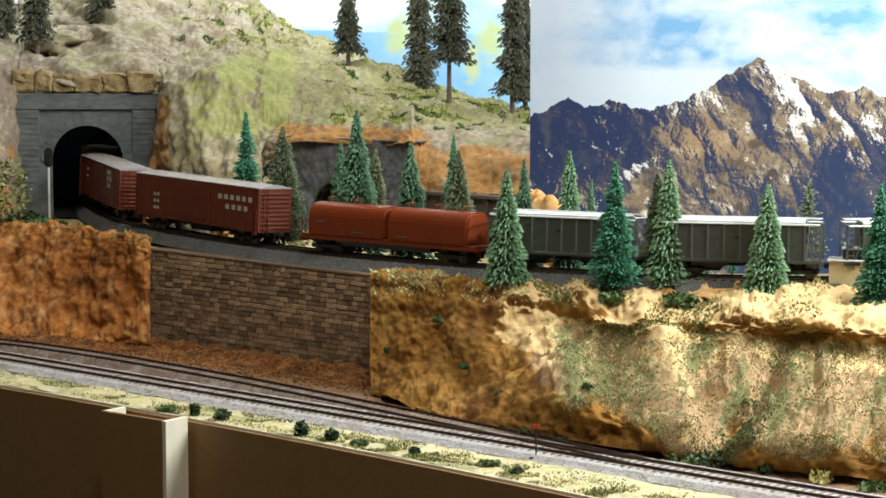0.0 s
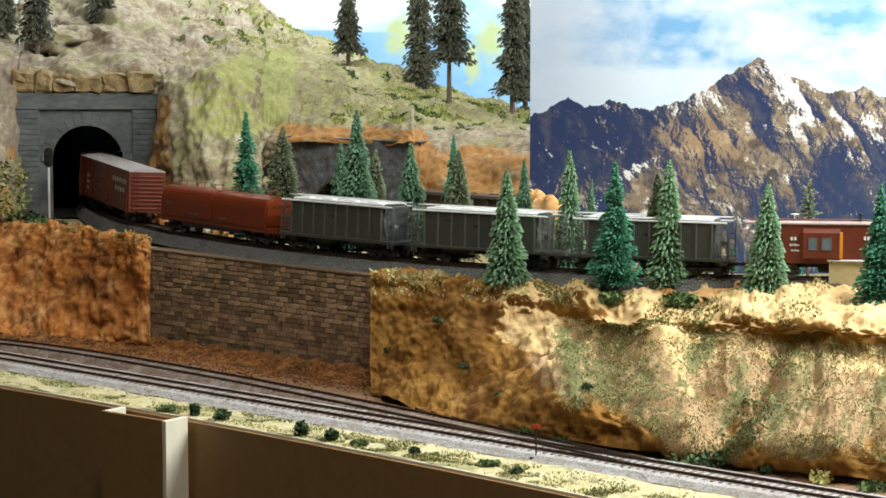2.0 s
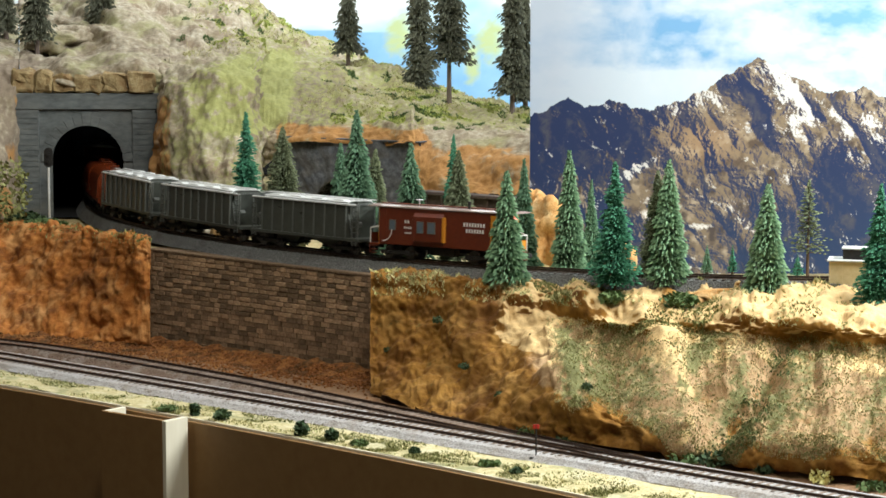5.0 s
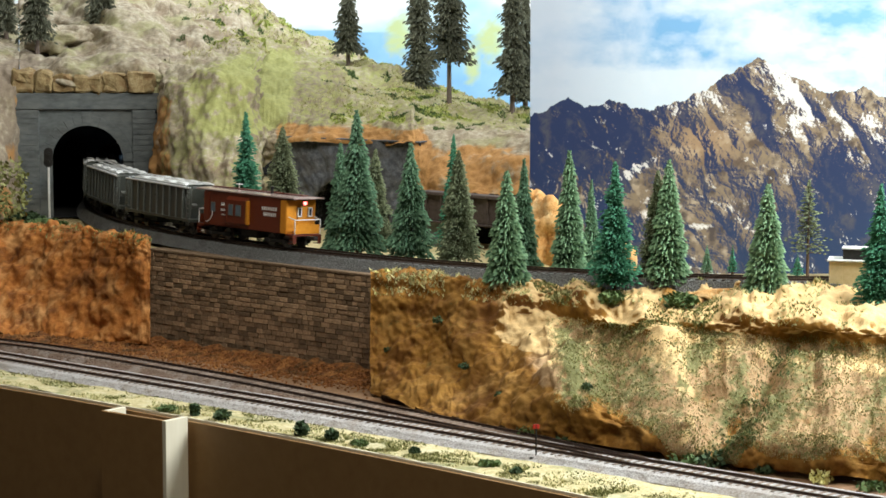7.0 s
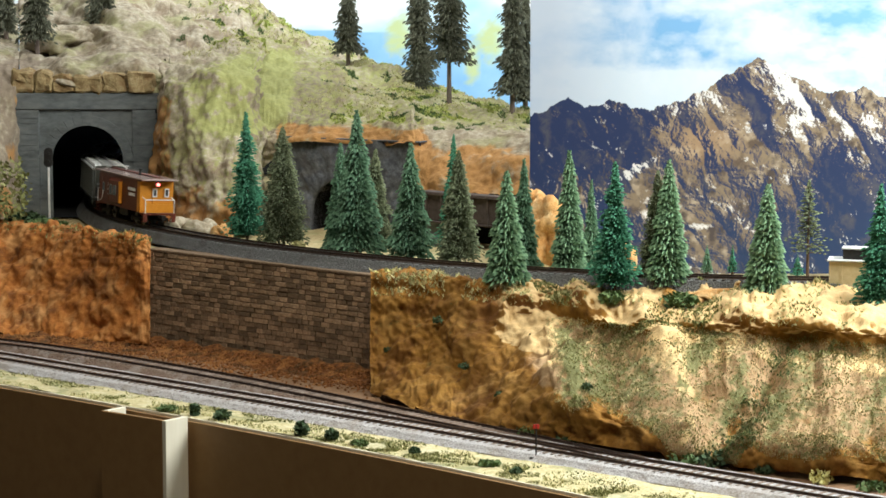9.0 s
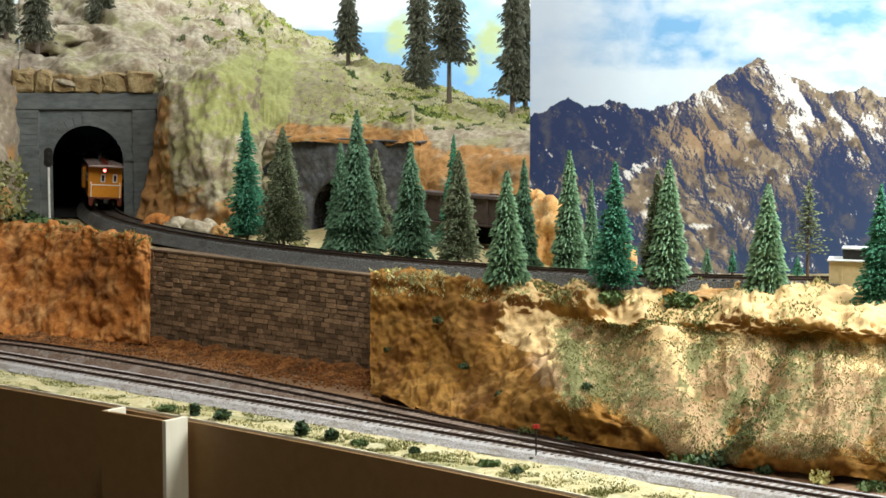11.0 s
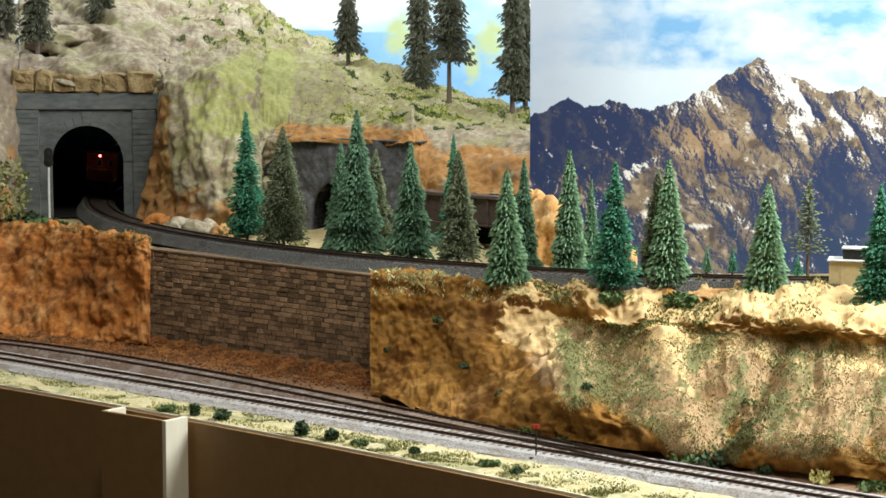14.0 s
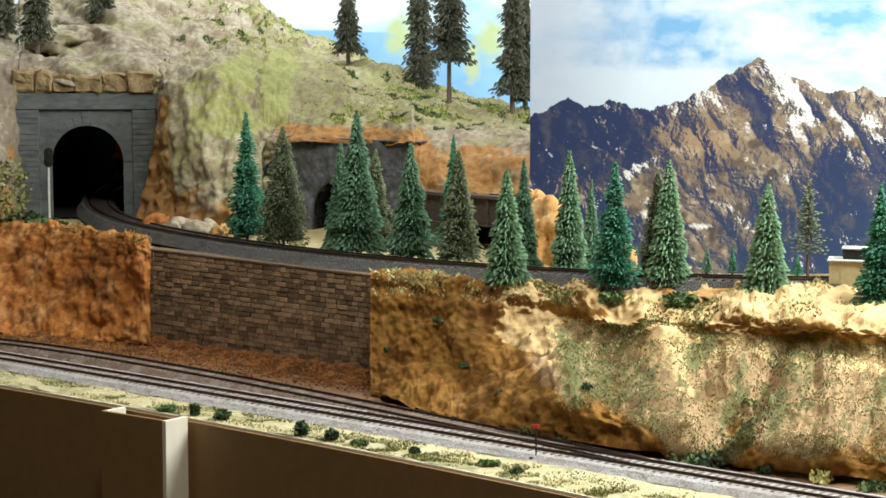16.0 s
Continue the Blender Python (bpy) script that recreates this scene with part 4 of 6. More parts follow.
def arched_slab(bm, x0, x1, z0, z1, y0, y1, hole):
    """A slab with an arched opening cut through it."""
    for y, flip in ((y0, False), (y1, True)):
        inner = [bm.verts.new((x, y, z)) for x, z in hole]
        outer = []
        for x, z in hole:
            if z <= z0 + 1e-6:
                outer.append(bm.verts.new((x0 if x < (x0 + x1) / 2 else x1, y, z0)))
            else:
                cx = (hole[0][0] + hole[-1][0]) / 2
                dx, dz = x - cx, z - hole[0][1]
                k = min((x1 - cx) / dx if dx > 1e-6 else ((x0 - cx) / dx if dx < -1e-6 else 99), (z1 - hole[0][1]) / dz if dz > 1e-6 else 99)
                outer.append(bm.verts.new((cx + dx * k, y, hole[0][1] + dz * k)))
        for i in range(len(hole) - 1):
            q = (inner[i], inner[i + 1], outer[i + 1], outer[i])
            bm.faces.new(q if flip else q[::-1])
        # corners that the fan cuts off
        for cx_ in (x0, x1):
            c = bm.verts.new((cx_, y, z1))
            near = sorted(range(len(outer)), key=lambda i: (outer[i].co - c.co).length)[:2]
            try:
                bm.faces.new((c, outer[near[0]], outer[near[1]]))
            except ValueError:
                pass
        if not flip:
            front = inner
        else:
            back = inner
    for i in range(len(hole) - 1):
        bm.faces.new((front[i], front[i + 1], back[i + 1], back[i]))
    bmesh.ops.recalc_face_normals(bm, faces=bm.faces)
    return bm


portal = empty("tunnel_portal", Matrix.Identity(4), "weathered grey concrete tunnel portal set into the hill", "tunnel portal")
hole = arch(-0.3435, 0.0345, 0.044, 0.0345)
part("wall", arched_slab(B(), -0.4115, -0.273, -0.014, 0.094, PYF, PYF + 0.004, hole), M["concrete"], portal)
part("coping", box(B(), -0.4125, -0.272, PYF - 0.003, PYF + 0.02, 0.094, 0.110, 0.0008), M["concrete"], portal, "plain concrete beam across the top")
for sx in (-0.4005, -0.2885):
    part("pilaster", box(B(), sx - 0.011, sx + 0.011, PYF - 0.0025, PYF + 0.001, -0.014, 0.0938, 0.0006), M["concrete"], portal)
bm = B()
for i in range(22):
    z = 0.0 + i * 0.0052
    if z > 0.09:
        break
    for xa, xb in ((-0.4112, -0.3897), (-0.2992, -0.2735)):
        box(bm, xa, xb, PYF - 0.0030, PYF - 0.0020, z - 0.0023, z + 0.0023)
tagged(part("board_mark", bm, M["concrete"], portal), kind="stuff")
n = 15
first = None
for i in range(n):
    a0_, a1_ = math.pi * i / n + 0.005, math.pi * (i + 1) / n - 0.005
    ring = [(0.0347, a0_), (0.0347, a1_), (0.0445 if i != 7 else 0.048, a1_), (0.0445 if i != 7 else 0.048, a0_)]
    bm = B()
    f = [bm.verts.new((-0.3435 - r * math.cos(a), PYF - 0.0014, 0.044 + r * math.sin(a))) for r, a in ring]
    k = [bm.verts.new((v.co.x, PYF + 0.002, v.co.z)) for v in f]
    bm.faces.new(f)
    for j in range(4):
        bm.faces.new((f[j], k[j], k[(j + 1) % 4], f[(j + 1) % 4]))
    bmesh.ops.recalc_face_normals(bm, faces=bm.faces)
    part("arch_stone", bm, M["concrete"], portal)
# bore: a lining that follows the line, near-black to stand for unlit depth
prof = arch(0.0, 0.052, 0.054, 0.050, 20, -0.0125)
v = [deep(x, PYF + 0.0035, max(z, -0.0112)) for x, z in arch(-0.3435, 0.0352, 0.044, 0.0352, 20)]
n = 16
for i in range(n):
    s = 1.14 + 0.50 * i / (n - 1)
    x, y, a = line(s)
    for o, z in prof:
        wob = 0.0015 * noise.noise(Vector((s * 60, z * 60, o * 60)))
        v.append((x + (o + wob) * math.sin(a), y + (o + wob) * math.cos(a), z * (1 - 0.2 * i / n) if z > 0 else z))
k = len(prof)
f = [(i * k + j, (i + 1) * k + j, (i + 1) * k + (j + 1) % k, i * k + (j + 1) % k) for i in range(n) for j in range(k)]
tagged(raw("tunnel_bore", v, f, M["black"]), "tunnel bore behind the portal, its darkness in the colour", "tunnel", kind="structure")

# course of rough stones over the portal
course = empty("stone_course", Matrix.Identity(4), "row of rough yellowish stones above the portal", "stone course")
rng = np.random.default_rng(2)
x = -0.414
while x < -0.285:
    w = rng.uniform(0.016, 0.034)
    bm = box(B(), x, x + w - 0.0004, PYF - 0.004 - rng.uniform(0, 0.002), PYF + 0.014, 0.1105, 0.126 + rng.uniform(0, 0.007), 0.0018)
    bmesh.ops.subdivide_edges(bm, edges=bm.edges[:], cuts=2, use_grid_fill=True)
    for q in bm.verts:
        q.co += noise.noise_vector(q.co * 110) * 0.0036
    part("stone", bm, M["course"], course)
    x += w

# ---- retaining wall of stone blocks ----
WA, WB = Vector((-0.2585, 2.106, 0)), Vector((-0.056, 1.946, 0))
wl = (WB - WA).length
wm = Matrix.Translation(WA) @ Matrix.Rotation(math.atan2(WB.y - WA.y, WB.x - WA.x), 4, "Z")
rwall = empty("retaining_wall", wm, "brown cut-stone retaining wall under the upper track", "retaining wall")
part("core", box(B(), 0, wl, 0.0012, 0.010, -0.104, -0.0135), M["mortar"], rwall, "dark mortar bed behind the blocks")
part("cap", box(B(), 0, wl, -0.0008, 0.012, -0.0135, -0.0112, 0.0004), M["stone"], rwall, "thin weathered cap course")
rng = np.random.default_rng(7)
shapes = {}
count, rest = 0, B()
hrow = 0.0042
for r in range(22):
    z1 = -0.0137 - r * hrow
    x = -rng.uniform(0, 0.006)
    while x < wl:
        w = float(rng.choice([0.0055, 0.0075, 0.0095, 0.012]))
        a, b = max(0.0, x), min(wl, x + w)
        if b - a > 0.002:
            tall = hrow - 0.0005
            if count < 300 and a == x and b == x + w:
                key = (w, int(rng.integers(0, 2)))
                m = Matrix.Translation((a + w / 2, -float(rng.uniform(0, 0.0009)), z1 - hrow / 2))
                if key not in shapes:
                    bm = box(B(), -w / 2 + 0.0003, w / 2 - 0.0003, 0, 0.003, -tall / 2, tall / 2, 0.0004 + 0.0002 * key[1])
                    shapes[key] = part("stone_block", bm, M["stone"], rwall)
                    shapes[key].matrix_local = m
                else:
                    share("stone_block", shapes[key], rwall, m)
                count += 1
            else:
                box(rest, a + 0.0003, b - 0.0003, -float(rng.uniform(0, 0.0009)), 0.003, z1 - hrow + 0.0005, z1)
        x += w
STONE_REST = mat("wall_stone_low", [(0.19, 0.12, 0.068), (0.31, 0.205, 0.12), (0.42, 0.295, 0.185)], 420, 0.9, 0.6)
nt = STONE_REST.node_tree
hv, ge, mr = nt.nodes.new("ShaderNodeHueSaturation"), nt.nodes.new("ShaderNodeNewGeometry"), nt.nodes.new("ShaderNodeMapRange")
mr.inputs["To Min"].default_value, mr.inputs["To Max"].default_value = 0.5, 1.5
base = nt.nodes["Principled BSDF"].inputs["Base Color"]
nt.links.new(base.links[0].from_socket, hv.inputs["Color"])
nt.links.new(ge.outputs["Random Per Island"], mr.inputs["Value"])
nt.links.new(mr.outputs["Result"], hv.inputs["Value"])
nt.links.new(hv.outputs["Color"], base)
tagged(part("stone_blocks_low", rest, STONE_REST, rwall), kind="stuff")

# ---- dark rock portal and girder bridge behind the trees ----
DA, DB = Vector((-0.146, 2.262, 0)), Vector((-0.020, 2.202, 0))
dl = (DB - DA).length
dm = Matrix.Translation(DA) @ Matrix.Rotation(math.atan2(DB.y - DA.y, DB.x - DA.x), 4, "Z")
rp = empty("rock_portal", dm, "dark slate rock tunnel face with an arched opening", "tunnel portal")
hole = arch(0.066, 0.041, 0.004, 0.034, 18, -0.02)
bm = arched_slab(B(), 0, dl, -0.02, 0.0725, 0, 0.02, hole)
bmesh.ops.subdivide_edges(bm, edges=[e for e in bm.edges if e.calc_length() > 0.006], cuts=5, use_grid_fill=True)
bmesh.ops.triangulate(bm, faces=bm.faces)
for q in bm.verts:
    q.co.y += 0.0035 * noise.fractal(q.co * 60, 0.8, 2, 4)
for q in bm.faces:
    q.smooth = True
part("face", bm, M["dark_rock"], rp)
part("edge", box(B(), -0.001, dl, -0.002, 0.012, 0.0725, 0.0738, 0.0003), M["dark_rock"], rp, "thin dark top edge")
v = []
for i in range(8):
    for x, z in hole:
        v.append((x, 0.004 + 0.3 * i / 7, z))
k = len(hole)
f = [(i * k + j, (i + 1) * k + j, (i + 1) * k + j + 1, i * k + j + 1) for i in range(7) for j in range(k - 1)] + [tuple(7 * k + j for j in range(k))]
# black colour takes the place of the shade inside this opening
raw("bore", v, f, M["black"], rp, "bore with its darkness put in as black")

GA, GB = Vector((-0.018, 2.140, 0)), Vector((0.098, 2.060, 0))
gl = (GB - GA).length
gm = Matrix.Translation(GA) @ Matrix.Rotation(math.atan2(GB.y - GA.y, GB.x - GA.x), 4, "Z")
br = empty("girder_bridge", gm, "dark brown girder bridge end under the orange cutting", "bridge")
part("girder", box(B(), 0, gl, 0, 0.006, 0.010, 0.033, 0.0004), M["girder"], br)
part("flange", box(B(), -0.001, gl, -0.004, 0.009, 0.033, 0.036, 0.0004), M["girder"], br)
part("flange", box(B(), 0, gl, -0.003, 0.008, 0.0085, 0.010, 0.0003), M["girder"], br)
for i in range(9):
    x = 0.004 + i * (gl - 0.01) / 8
    part("stiffener", box(B(), x, x + 0.0016, -0.0024, 0.0005, 0.010, 0.033), M["girder"], br)
for x in (0.0, gl - 0.03):
    part("abutment", box(B(), x, x + 0.03, 0.004, 0.03, -0.02, 0.0085, 0.0008), M["concrete"], br)
# black sheet added where only shade lies below the deck
part("shadow_wall", box(B(), 0, gl, 0.05, 0.056, -0.02, 0.033), M["black"], br, "added black backing for the shade under the deck")

# ---- trees ----
def crown_mesh(h, r, seed, bare, dens, size, droop, ragged, taper=0.92):
    """Whorls of drooping sprigs: each a slim three-sided tuft of needles, dark at its root and pale at its tip."""
    rng = np.random.default_rng(seed)
    vs, fs, tips = [], [], []
    t = bare
    while t < 0.99:
        lay = (t - bare) / (1 - bare)
        rad = r * (1 - lay) ** taper * (0.92 + 0.08 * math.sin(lay * 30 + seed)) + r * 0.045
        lobes = 1 + ragged * 0.45 * noise.noise(Vector((seed, lay * 9, 0)))
        nb = max(5, int(dens * (0.25 + 0.75 * rad / r)))
        for b in range(nb):
            az = 6.283 * (b + 0.5 * (int(lay * 60) % 2) + 0.5 * rng.random()) / nb
            gap = noise.noise(Vector((math.cos(az) * 2.2, math.sin(az) * 2.2, lay * 8 + seed * 3)))
            full = rad * lobes * (1 - ragged * max(0.0, gap) * 1.3) * rng.uniform(1 - ragged * 0.6, 1.04)
            out = np.array([math.cos(az), math.sin(az), 0.0])
            side = np.array([-out[1], out[0], 0.0])
            for reach in (1.0, 0.74, 0.48) if rad > r * 0.45 else (1.0, 0.6):
                ln = full * reach * rng.uniform(0.92, 1.0)
                L = min(size * rng.uniform(1.0, 1.7), ln * 0.9 + 0.0006)
                d = out + side * rng.uniform(-0.45, 0.45) + np.array([0, 0, -droop * rng.uniform(0.6, 1.3)])
                d /= np.linalg.norm(d)
                tip = out * ln + np.array([0, 0, t * h - droop * ln * 0.55 + rng.normal(0, size * 0.16)])
                root = tip - d * L
                u = np.cross(d, side)
                u /= np.linalg.norm(u) + 1e-9
                w = np.cross(d, u)
                W = size * rng.uniform(0.20, 0.30)
                mid = root + d * L * 0.55
                i0 = len(vs)
                vs += [tuple(root), tuple(mid + u * W), tuple(mid - u * W * 0.6 + w * W), tuple(mid - u * W * 0.6 - w * W), tuple(tip)]
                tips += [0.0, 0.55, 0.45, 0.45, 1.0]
                fs += [(i0, i0 + 1, i0 + 2), (i0, i0 + 2, i0 + 3), (i0, i0 + 3, i0 + 1), (i0 + 4, i0 + 2, i0 + 1), (i0 + 4, i0 + 3, i0 + 2), (i0 + 4, i0 + 1, i0 + 3)]
        t += size * 0.50 / h
    return vs, fs, tips


def conifer(x, y, z, h, r, leaf, seed, label, category="spruce tree", taper=0.92, bare=0.08, dens=19, size=0.0034, droop=0.45, ragged=0.28, trunk=None, tr=0.0016, group="model trees along the track"):
    tree = empty("conifer", Matrix.Translation((x, y, z)) @ Matrix.Rotation(seed * 1.3, 4, "Z"), label, category, group)
    bm = rod(B(), (0, 0, -0.006), (0, 0, h * 0.97), tr, tr * 0.25, 8)
    rng = random.Random(seed)
    for i in range(10):
        t = bare + (0.9 - bare) * i / 10
        a = rng.uniform(0, 6.28)
        ln = r * (1 - t) * 0.8
        rod(bm, (0, 0, h * t), (ln * math.cos(a), ln * math.sin(a), h * t - ln * droop * 0.5), tr * 0.3, tr * 0.1, 5)
    part("trunk", bm, trunk or M["trunk"], tree)
    v, f, tips = crown_mesh(h, r, seed, bare, dens, size, droop, ragged, taper)
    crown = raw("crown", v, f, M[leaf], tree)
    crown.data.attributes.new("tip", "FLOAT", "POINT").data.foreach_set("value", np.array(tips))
    return tree


LT = {"spruce": "bright green bottlebrush spruce with pale needle tips", "teal": "blue-green model spruce beside the track", "olive": "dull olive model fir beside the track", "deep": "deep green model spruce with drooping branches"}
TREES = [
    ((-0.174, 2.128, -0.011, 0.119, 0.0200), "teal"), ((-0.139, 2.085, -0.011, 0.109, 0.0232), "olive"), ((-0.073, 2.035, -0.011, 0.127, 0.0265), "deep"),
    ((-0.088, 2.062, -0.011, 0.098, 0.0180), "deep"), ((-0.058, 2.066, -0.011, 0.092, 0.0160), "olive"), ((-0.027, 2.010, -0.011, 0.102, 0.0232), "deep"),
    ((0.009, 2.024, -0.011, 0.107, 0.0150), "teal"), ((0.013, 1.985, -0.011, 0.098, 0.0195), "olive"), ((0.050, 1.887, -0.011, 0.091, 0.0196), "spruce"),
    ((0.066, 1.952, -0.011, 0.095, 0.0150), "deep"), ((0.102, 1.937, -0.011, 0.102, 0.0172), "spruce"), ((0.122, 1.970, -0.012, 0.076, 0.0105), "deep"),
]
TREES_EAST = [
    ((0.133, 1.855, -0.013, 0.104, 0.0197), "teal"), ((0.176, 1.869, -0.012, 0.102, 0.0203), "spruce"), ((0.168, 1.878, -0.012, 0.094, 0.0160), "olive"),
    ((0.249, 1.838, -0.014, 0.089, 0.0208), "spruce"), ((0.3295, 1.803, -0.018, 0.098, 0.0190), "teal"), ((0.216, 1.957, -0.012, 0.0235, 0.0062), "deep"),
    ((0.237, 1.957, -0.012, 0.0235, 0.0050), "teal"), ((0.288, 1.942, -0.012, 0.0180, 0.0060), "teal"),
]
for i, (p, leaf) in enumerate(TREES + TREES_EAST):
    p = (*p[:4], p[4] * {"spruce": 1.06, "teal": 1.30, "olive": 1.24, "deep": 1.12}[leaf])
    small = p[3] < 0.03
    conifer(*p, leaf, 11 + i, LT[leaf] if not small else "tiny green sapling spruce near the backdrop", size=0.0016 if small else {"spruce": 0.0050, "teal": 0.0038, "olive": 0.0031, "deep": 0.0046}[leaf], dens=12 if small else {"spruce": 24, "teal": 34, "olive": 44, "deep": 28}[leaf], ragged={"spruce": 0.12, "teal": 0.62, "olive": 0.5, "deep": 0.30}[leaf], droop={"spruce": 0.6, "teal": 0.25, "olive": 0.35, "deep": 0.6}[leaf], taper={"spruce": 0.72, "teal": 0.85, "olive": 0.75, "deep": 0.85}[leaf], bare=0.10)
FAR = [((-0.098, 2.500, 0.098, 0.110, 0.0190), 0.42), ((-0.024, 2.470, 0.086, 0.140, 0.0240), 0.08), ((0.006, 2.360, 0.080, 0.160, 0.0270), 0.40), ((0.067, 2.330, 0.078, 0.160, 0.0185), 0.22), ((0.081, 2.372, 0.078, 0.135, 0.0130), 0.18), ((-0.406, 2.420, 0.132, 0.100, 0.0215), 0.30), ((-0.451, 2.500, 0.148, 0.080, 0.0160), 0.20), ((-0.351, 2.500, 0.156, 0.080, 0.0260), 0.10)]
for i, (p, bare) in enumerate(FAR):
    p = (*p[:4], p[4] * 1.12)
    conifer(*p, "far_dark", 60 + i, "tall dark pine with a bare grey trunk on the hill", "pine tree", taper=0.45, bare=bare, dens=34, size=0.0046, droop=0.8, ragged=0.95, trunk=M["trunk_grey"], tr=0.0030, group="tall pines on the hill")

# ---- small scenery ----
def bush(x, y, z, r, h, leaf, seed, label, n=90, size=0.0022, category="bush"):
    rng = np.random.default_rng(seed)
    vs, fs = [], []
    for _ in range(n):
        d = rng.normal(0, 1, 3)
        d /= np.linalg.norm(d)
        k = rng.uniform(0.55, 1.05)
        c = np.array([d[0] * r * k, d[1] * r * k, h * 0.45 + d[2] * h * 0.5 * k])
        u = rng.normal(0, 1, 3)
        u /= np.linalg.norm(u)
        w = np.cross(u, rng.normal(0, 1, 3))
        w /= np.linalg.norm(w)
        L = size * rng.uniform(0.6, 1.3)
        i0 = len(vs)
        vs += [tuple(c - u * L), tuple(c + w * L * 0.6), tuple(c + u * L), tuple(c - w * L * 0.6)]
        fs += [(i0, i0 + 1, i0 + 2), (i0, i0 + 2, i0 + 3)]
    ob = raw("bush", vs, fs, M[leaf])
    ob.location = (x, y, z)
    return tagged(ob, label, category, "small bushes")


def boulder(name, x, y, z, sx, sy, sz, material, seed, label, rough=0.35):
    bm = B()
    bmesh.ops.create_icosphere(bm, subdivisions=4, radius=1.0)
    for v in bm.verts:
        p = v.co * 1.0
        k = 1 + rough * noise.fractal(p * 1.3 + Vector((seed, 0, 0)), 0.8, 2, 5)
        k += 0.10 * rough * noise.fractal(p * 6.0 + Vector((0, 0, seed)), 0.8, 2, 4) * 2
        k = min(k, 1.05 + 0.15 * noise.noise(p * 0.9 + Vector((0, seed, 0))))
        v.co = Vector((p.x * sx * k, p.y * sy * k, p.z * sz * k))
    for f in bm.faces:
        f.smooth = True
    ob = part(name, bm, material)
    ob.location = (x, y, z)
    return tagged(ob, label, "rock")


def tufts(name, place, n, leaf, size, seed, label, spread=0.35):
    """Ground flock: many tiny leaning blades, placed by a function that gives a point or None."""
    rng = np.random.default_rng(seed)
    vs, fs = [], []
    for _ in range(n):
        q = place(rng)
        if q is None:
            continue
        for _ in range(2):
            a = rng.uniform(0, 6.28)
            L = size * rng.uniform(0.5, 1.4)
            up = np.array([spread * rng.normal(), spread * rng.normal(), 1.0]) * L
            s = np.array([math.cos(a), math.sin(a), 0.0]) * L * 0.42
            i0 = len(vs)
            q = np.array(q)
            vs += [tuple(q - s - up * 0.15), tuple(q + s - up * 0.15), tuple(q + up)]
            fs.append((i0, i0 + 1, i0 + 2))
    return tagged(raw(name, vs, fs, M[leaf]), label, "ground cover", kind="stuff")


def on_mesh(ob, test):
    """A picker of points on a mesh's faces that pass a test of place and normal."""
    me = ob.data
    pool = [tuple(p.vertices) for p in me.polygons if test(*p.center, abs(p.normal.z))]

    def pick(rng):
        a, b_, c, d = [np.array(me.vertices[i].co) for i in pool[int(rng.integers(0, len(pool)))]]
        u, v = rng.uniform(-0.3, 1.3, 2)
        return tuple((a * (1 - u) + b_ * u) * (1 - v) + (d * (1 - u) + c * u) * v)
    return pick


cliff = bpy.data.objects["cliff_east"]
cliff_w = bpy.data.objects["cliff_west"]
hillob = bpy.data.objects["hillside"]


def slope_test(x, y, z, nz):
    return 0.09 < x < 0.40 and clay_soil(x, y, z, nz)[2] > 0.15 and noise.noise(Vector((x, y, z)) * 38) > -0.12


tufts("slope_grass", on_mesh(cliff, slope_test), 11000, "flock", 0.0012, 3, "olive green flock clinging to the clay slope")
tufts("slope_straw", on_mesh(cliff, lambda x, y, z, nz: 0.08 < x < 0.40 and clay_soil(x, y, z, nz)[2] > 0.1), 16000, "straw", 0.0009, 4, "straw-coloured flock on the clay slope")
tufts("slope_turf", on_mesh(cliff, lambda x, y, z, nz: 0.10 < x < 0.40 and clay_soil(x, y, z, nz)[2] > 0.2), 20000, "turf_brown", 0.0009, 24, "fine brown turf on the clay slope")
tufts("ledge_grass", on_mesh(cliff, lambda x, y, z, nz: z > -0.022 and noise.noise(Vector((x, y, 0)) * 45) > 0.0), 1500, "straw", 0.0022, 5, "pale dry grass along the cliff lip", 0.5)
tufts("ledge_green", on_mesh(cliff, lambda x, y, z, nz: x > 0.06 and z > -0.04 and noise.noise(Vector((x, y, z)) * 34 + Vector((5, 0, 0))) > 0.22), 2600, "flock", 0.0019, 6, "green flock patches along the cliff ledges", 0.5)
tufts("hill_grass", on_mesh(hillob, lambda x, y, z, nz: (x > -0.14 or z > 0.14) and x > -0.26 and z > 0.09 and nz > 0.3 and noise.noise(Vector((x, y, z)) * 22) > 0.02), 5200, "straw", 0.0017, 7, "yellow-green flock on the hillside")
tufts("hill_green", on_mesh(hillob, lambda x, y, z, nz: (x > -0.12 or z > 0.15) and x > -0.27 and z > 0.08 and nz > 0.3 and noise.noise(Vector((x, y, z)) * 62 + Vector((9, 0, 0))) > 0.40), 5200, "bush_green", 0.0020, 8, "green clumps of flock on the hillside", 0.7)
tufts("hill_yellow", on_mesh(hillob, lambda x, y, z, nz: (x > -0.12 or z > 0.145) and x > -0.25 and z > 0.085 and nz > 0.3 and noise.noise(Vector((x, y, z)) * 50 + Vector((2, 5, 0))) > 0.34), 4200, "meadow", 0.0020, 18, "bright yellow-green clumps of flock on the hillside", 0.7)


def strip_place(rng):
    x = rng.uniform(-0.45, 0.32)
    y = edge_line(x) + 0.004 + abs(rng.normal(0, 0.028))
    if noise.noise(Vector((x, y, 0)) * 40) < -0.12:
        return None
    return x, y, -0.0966


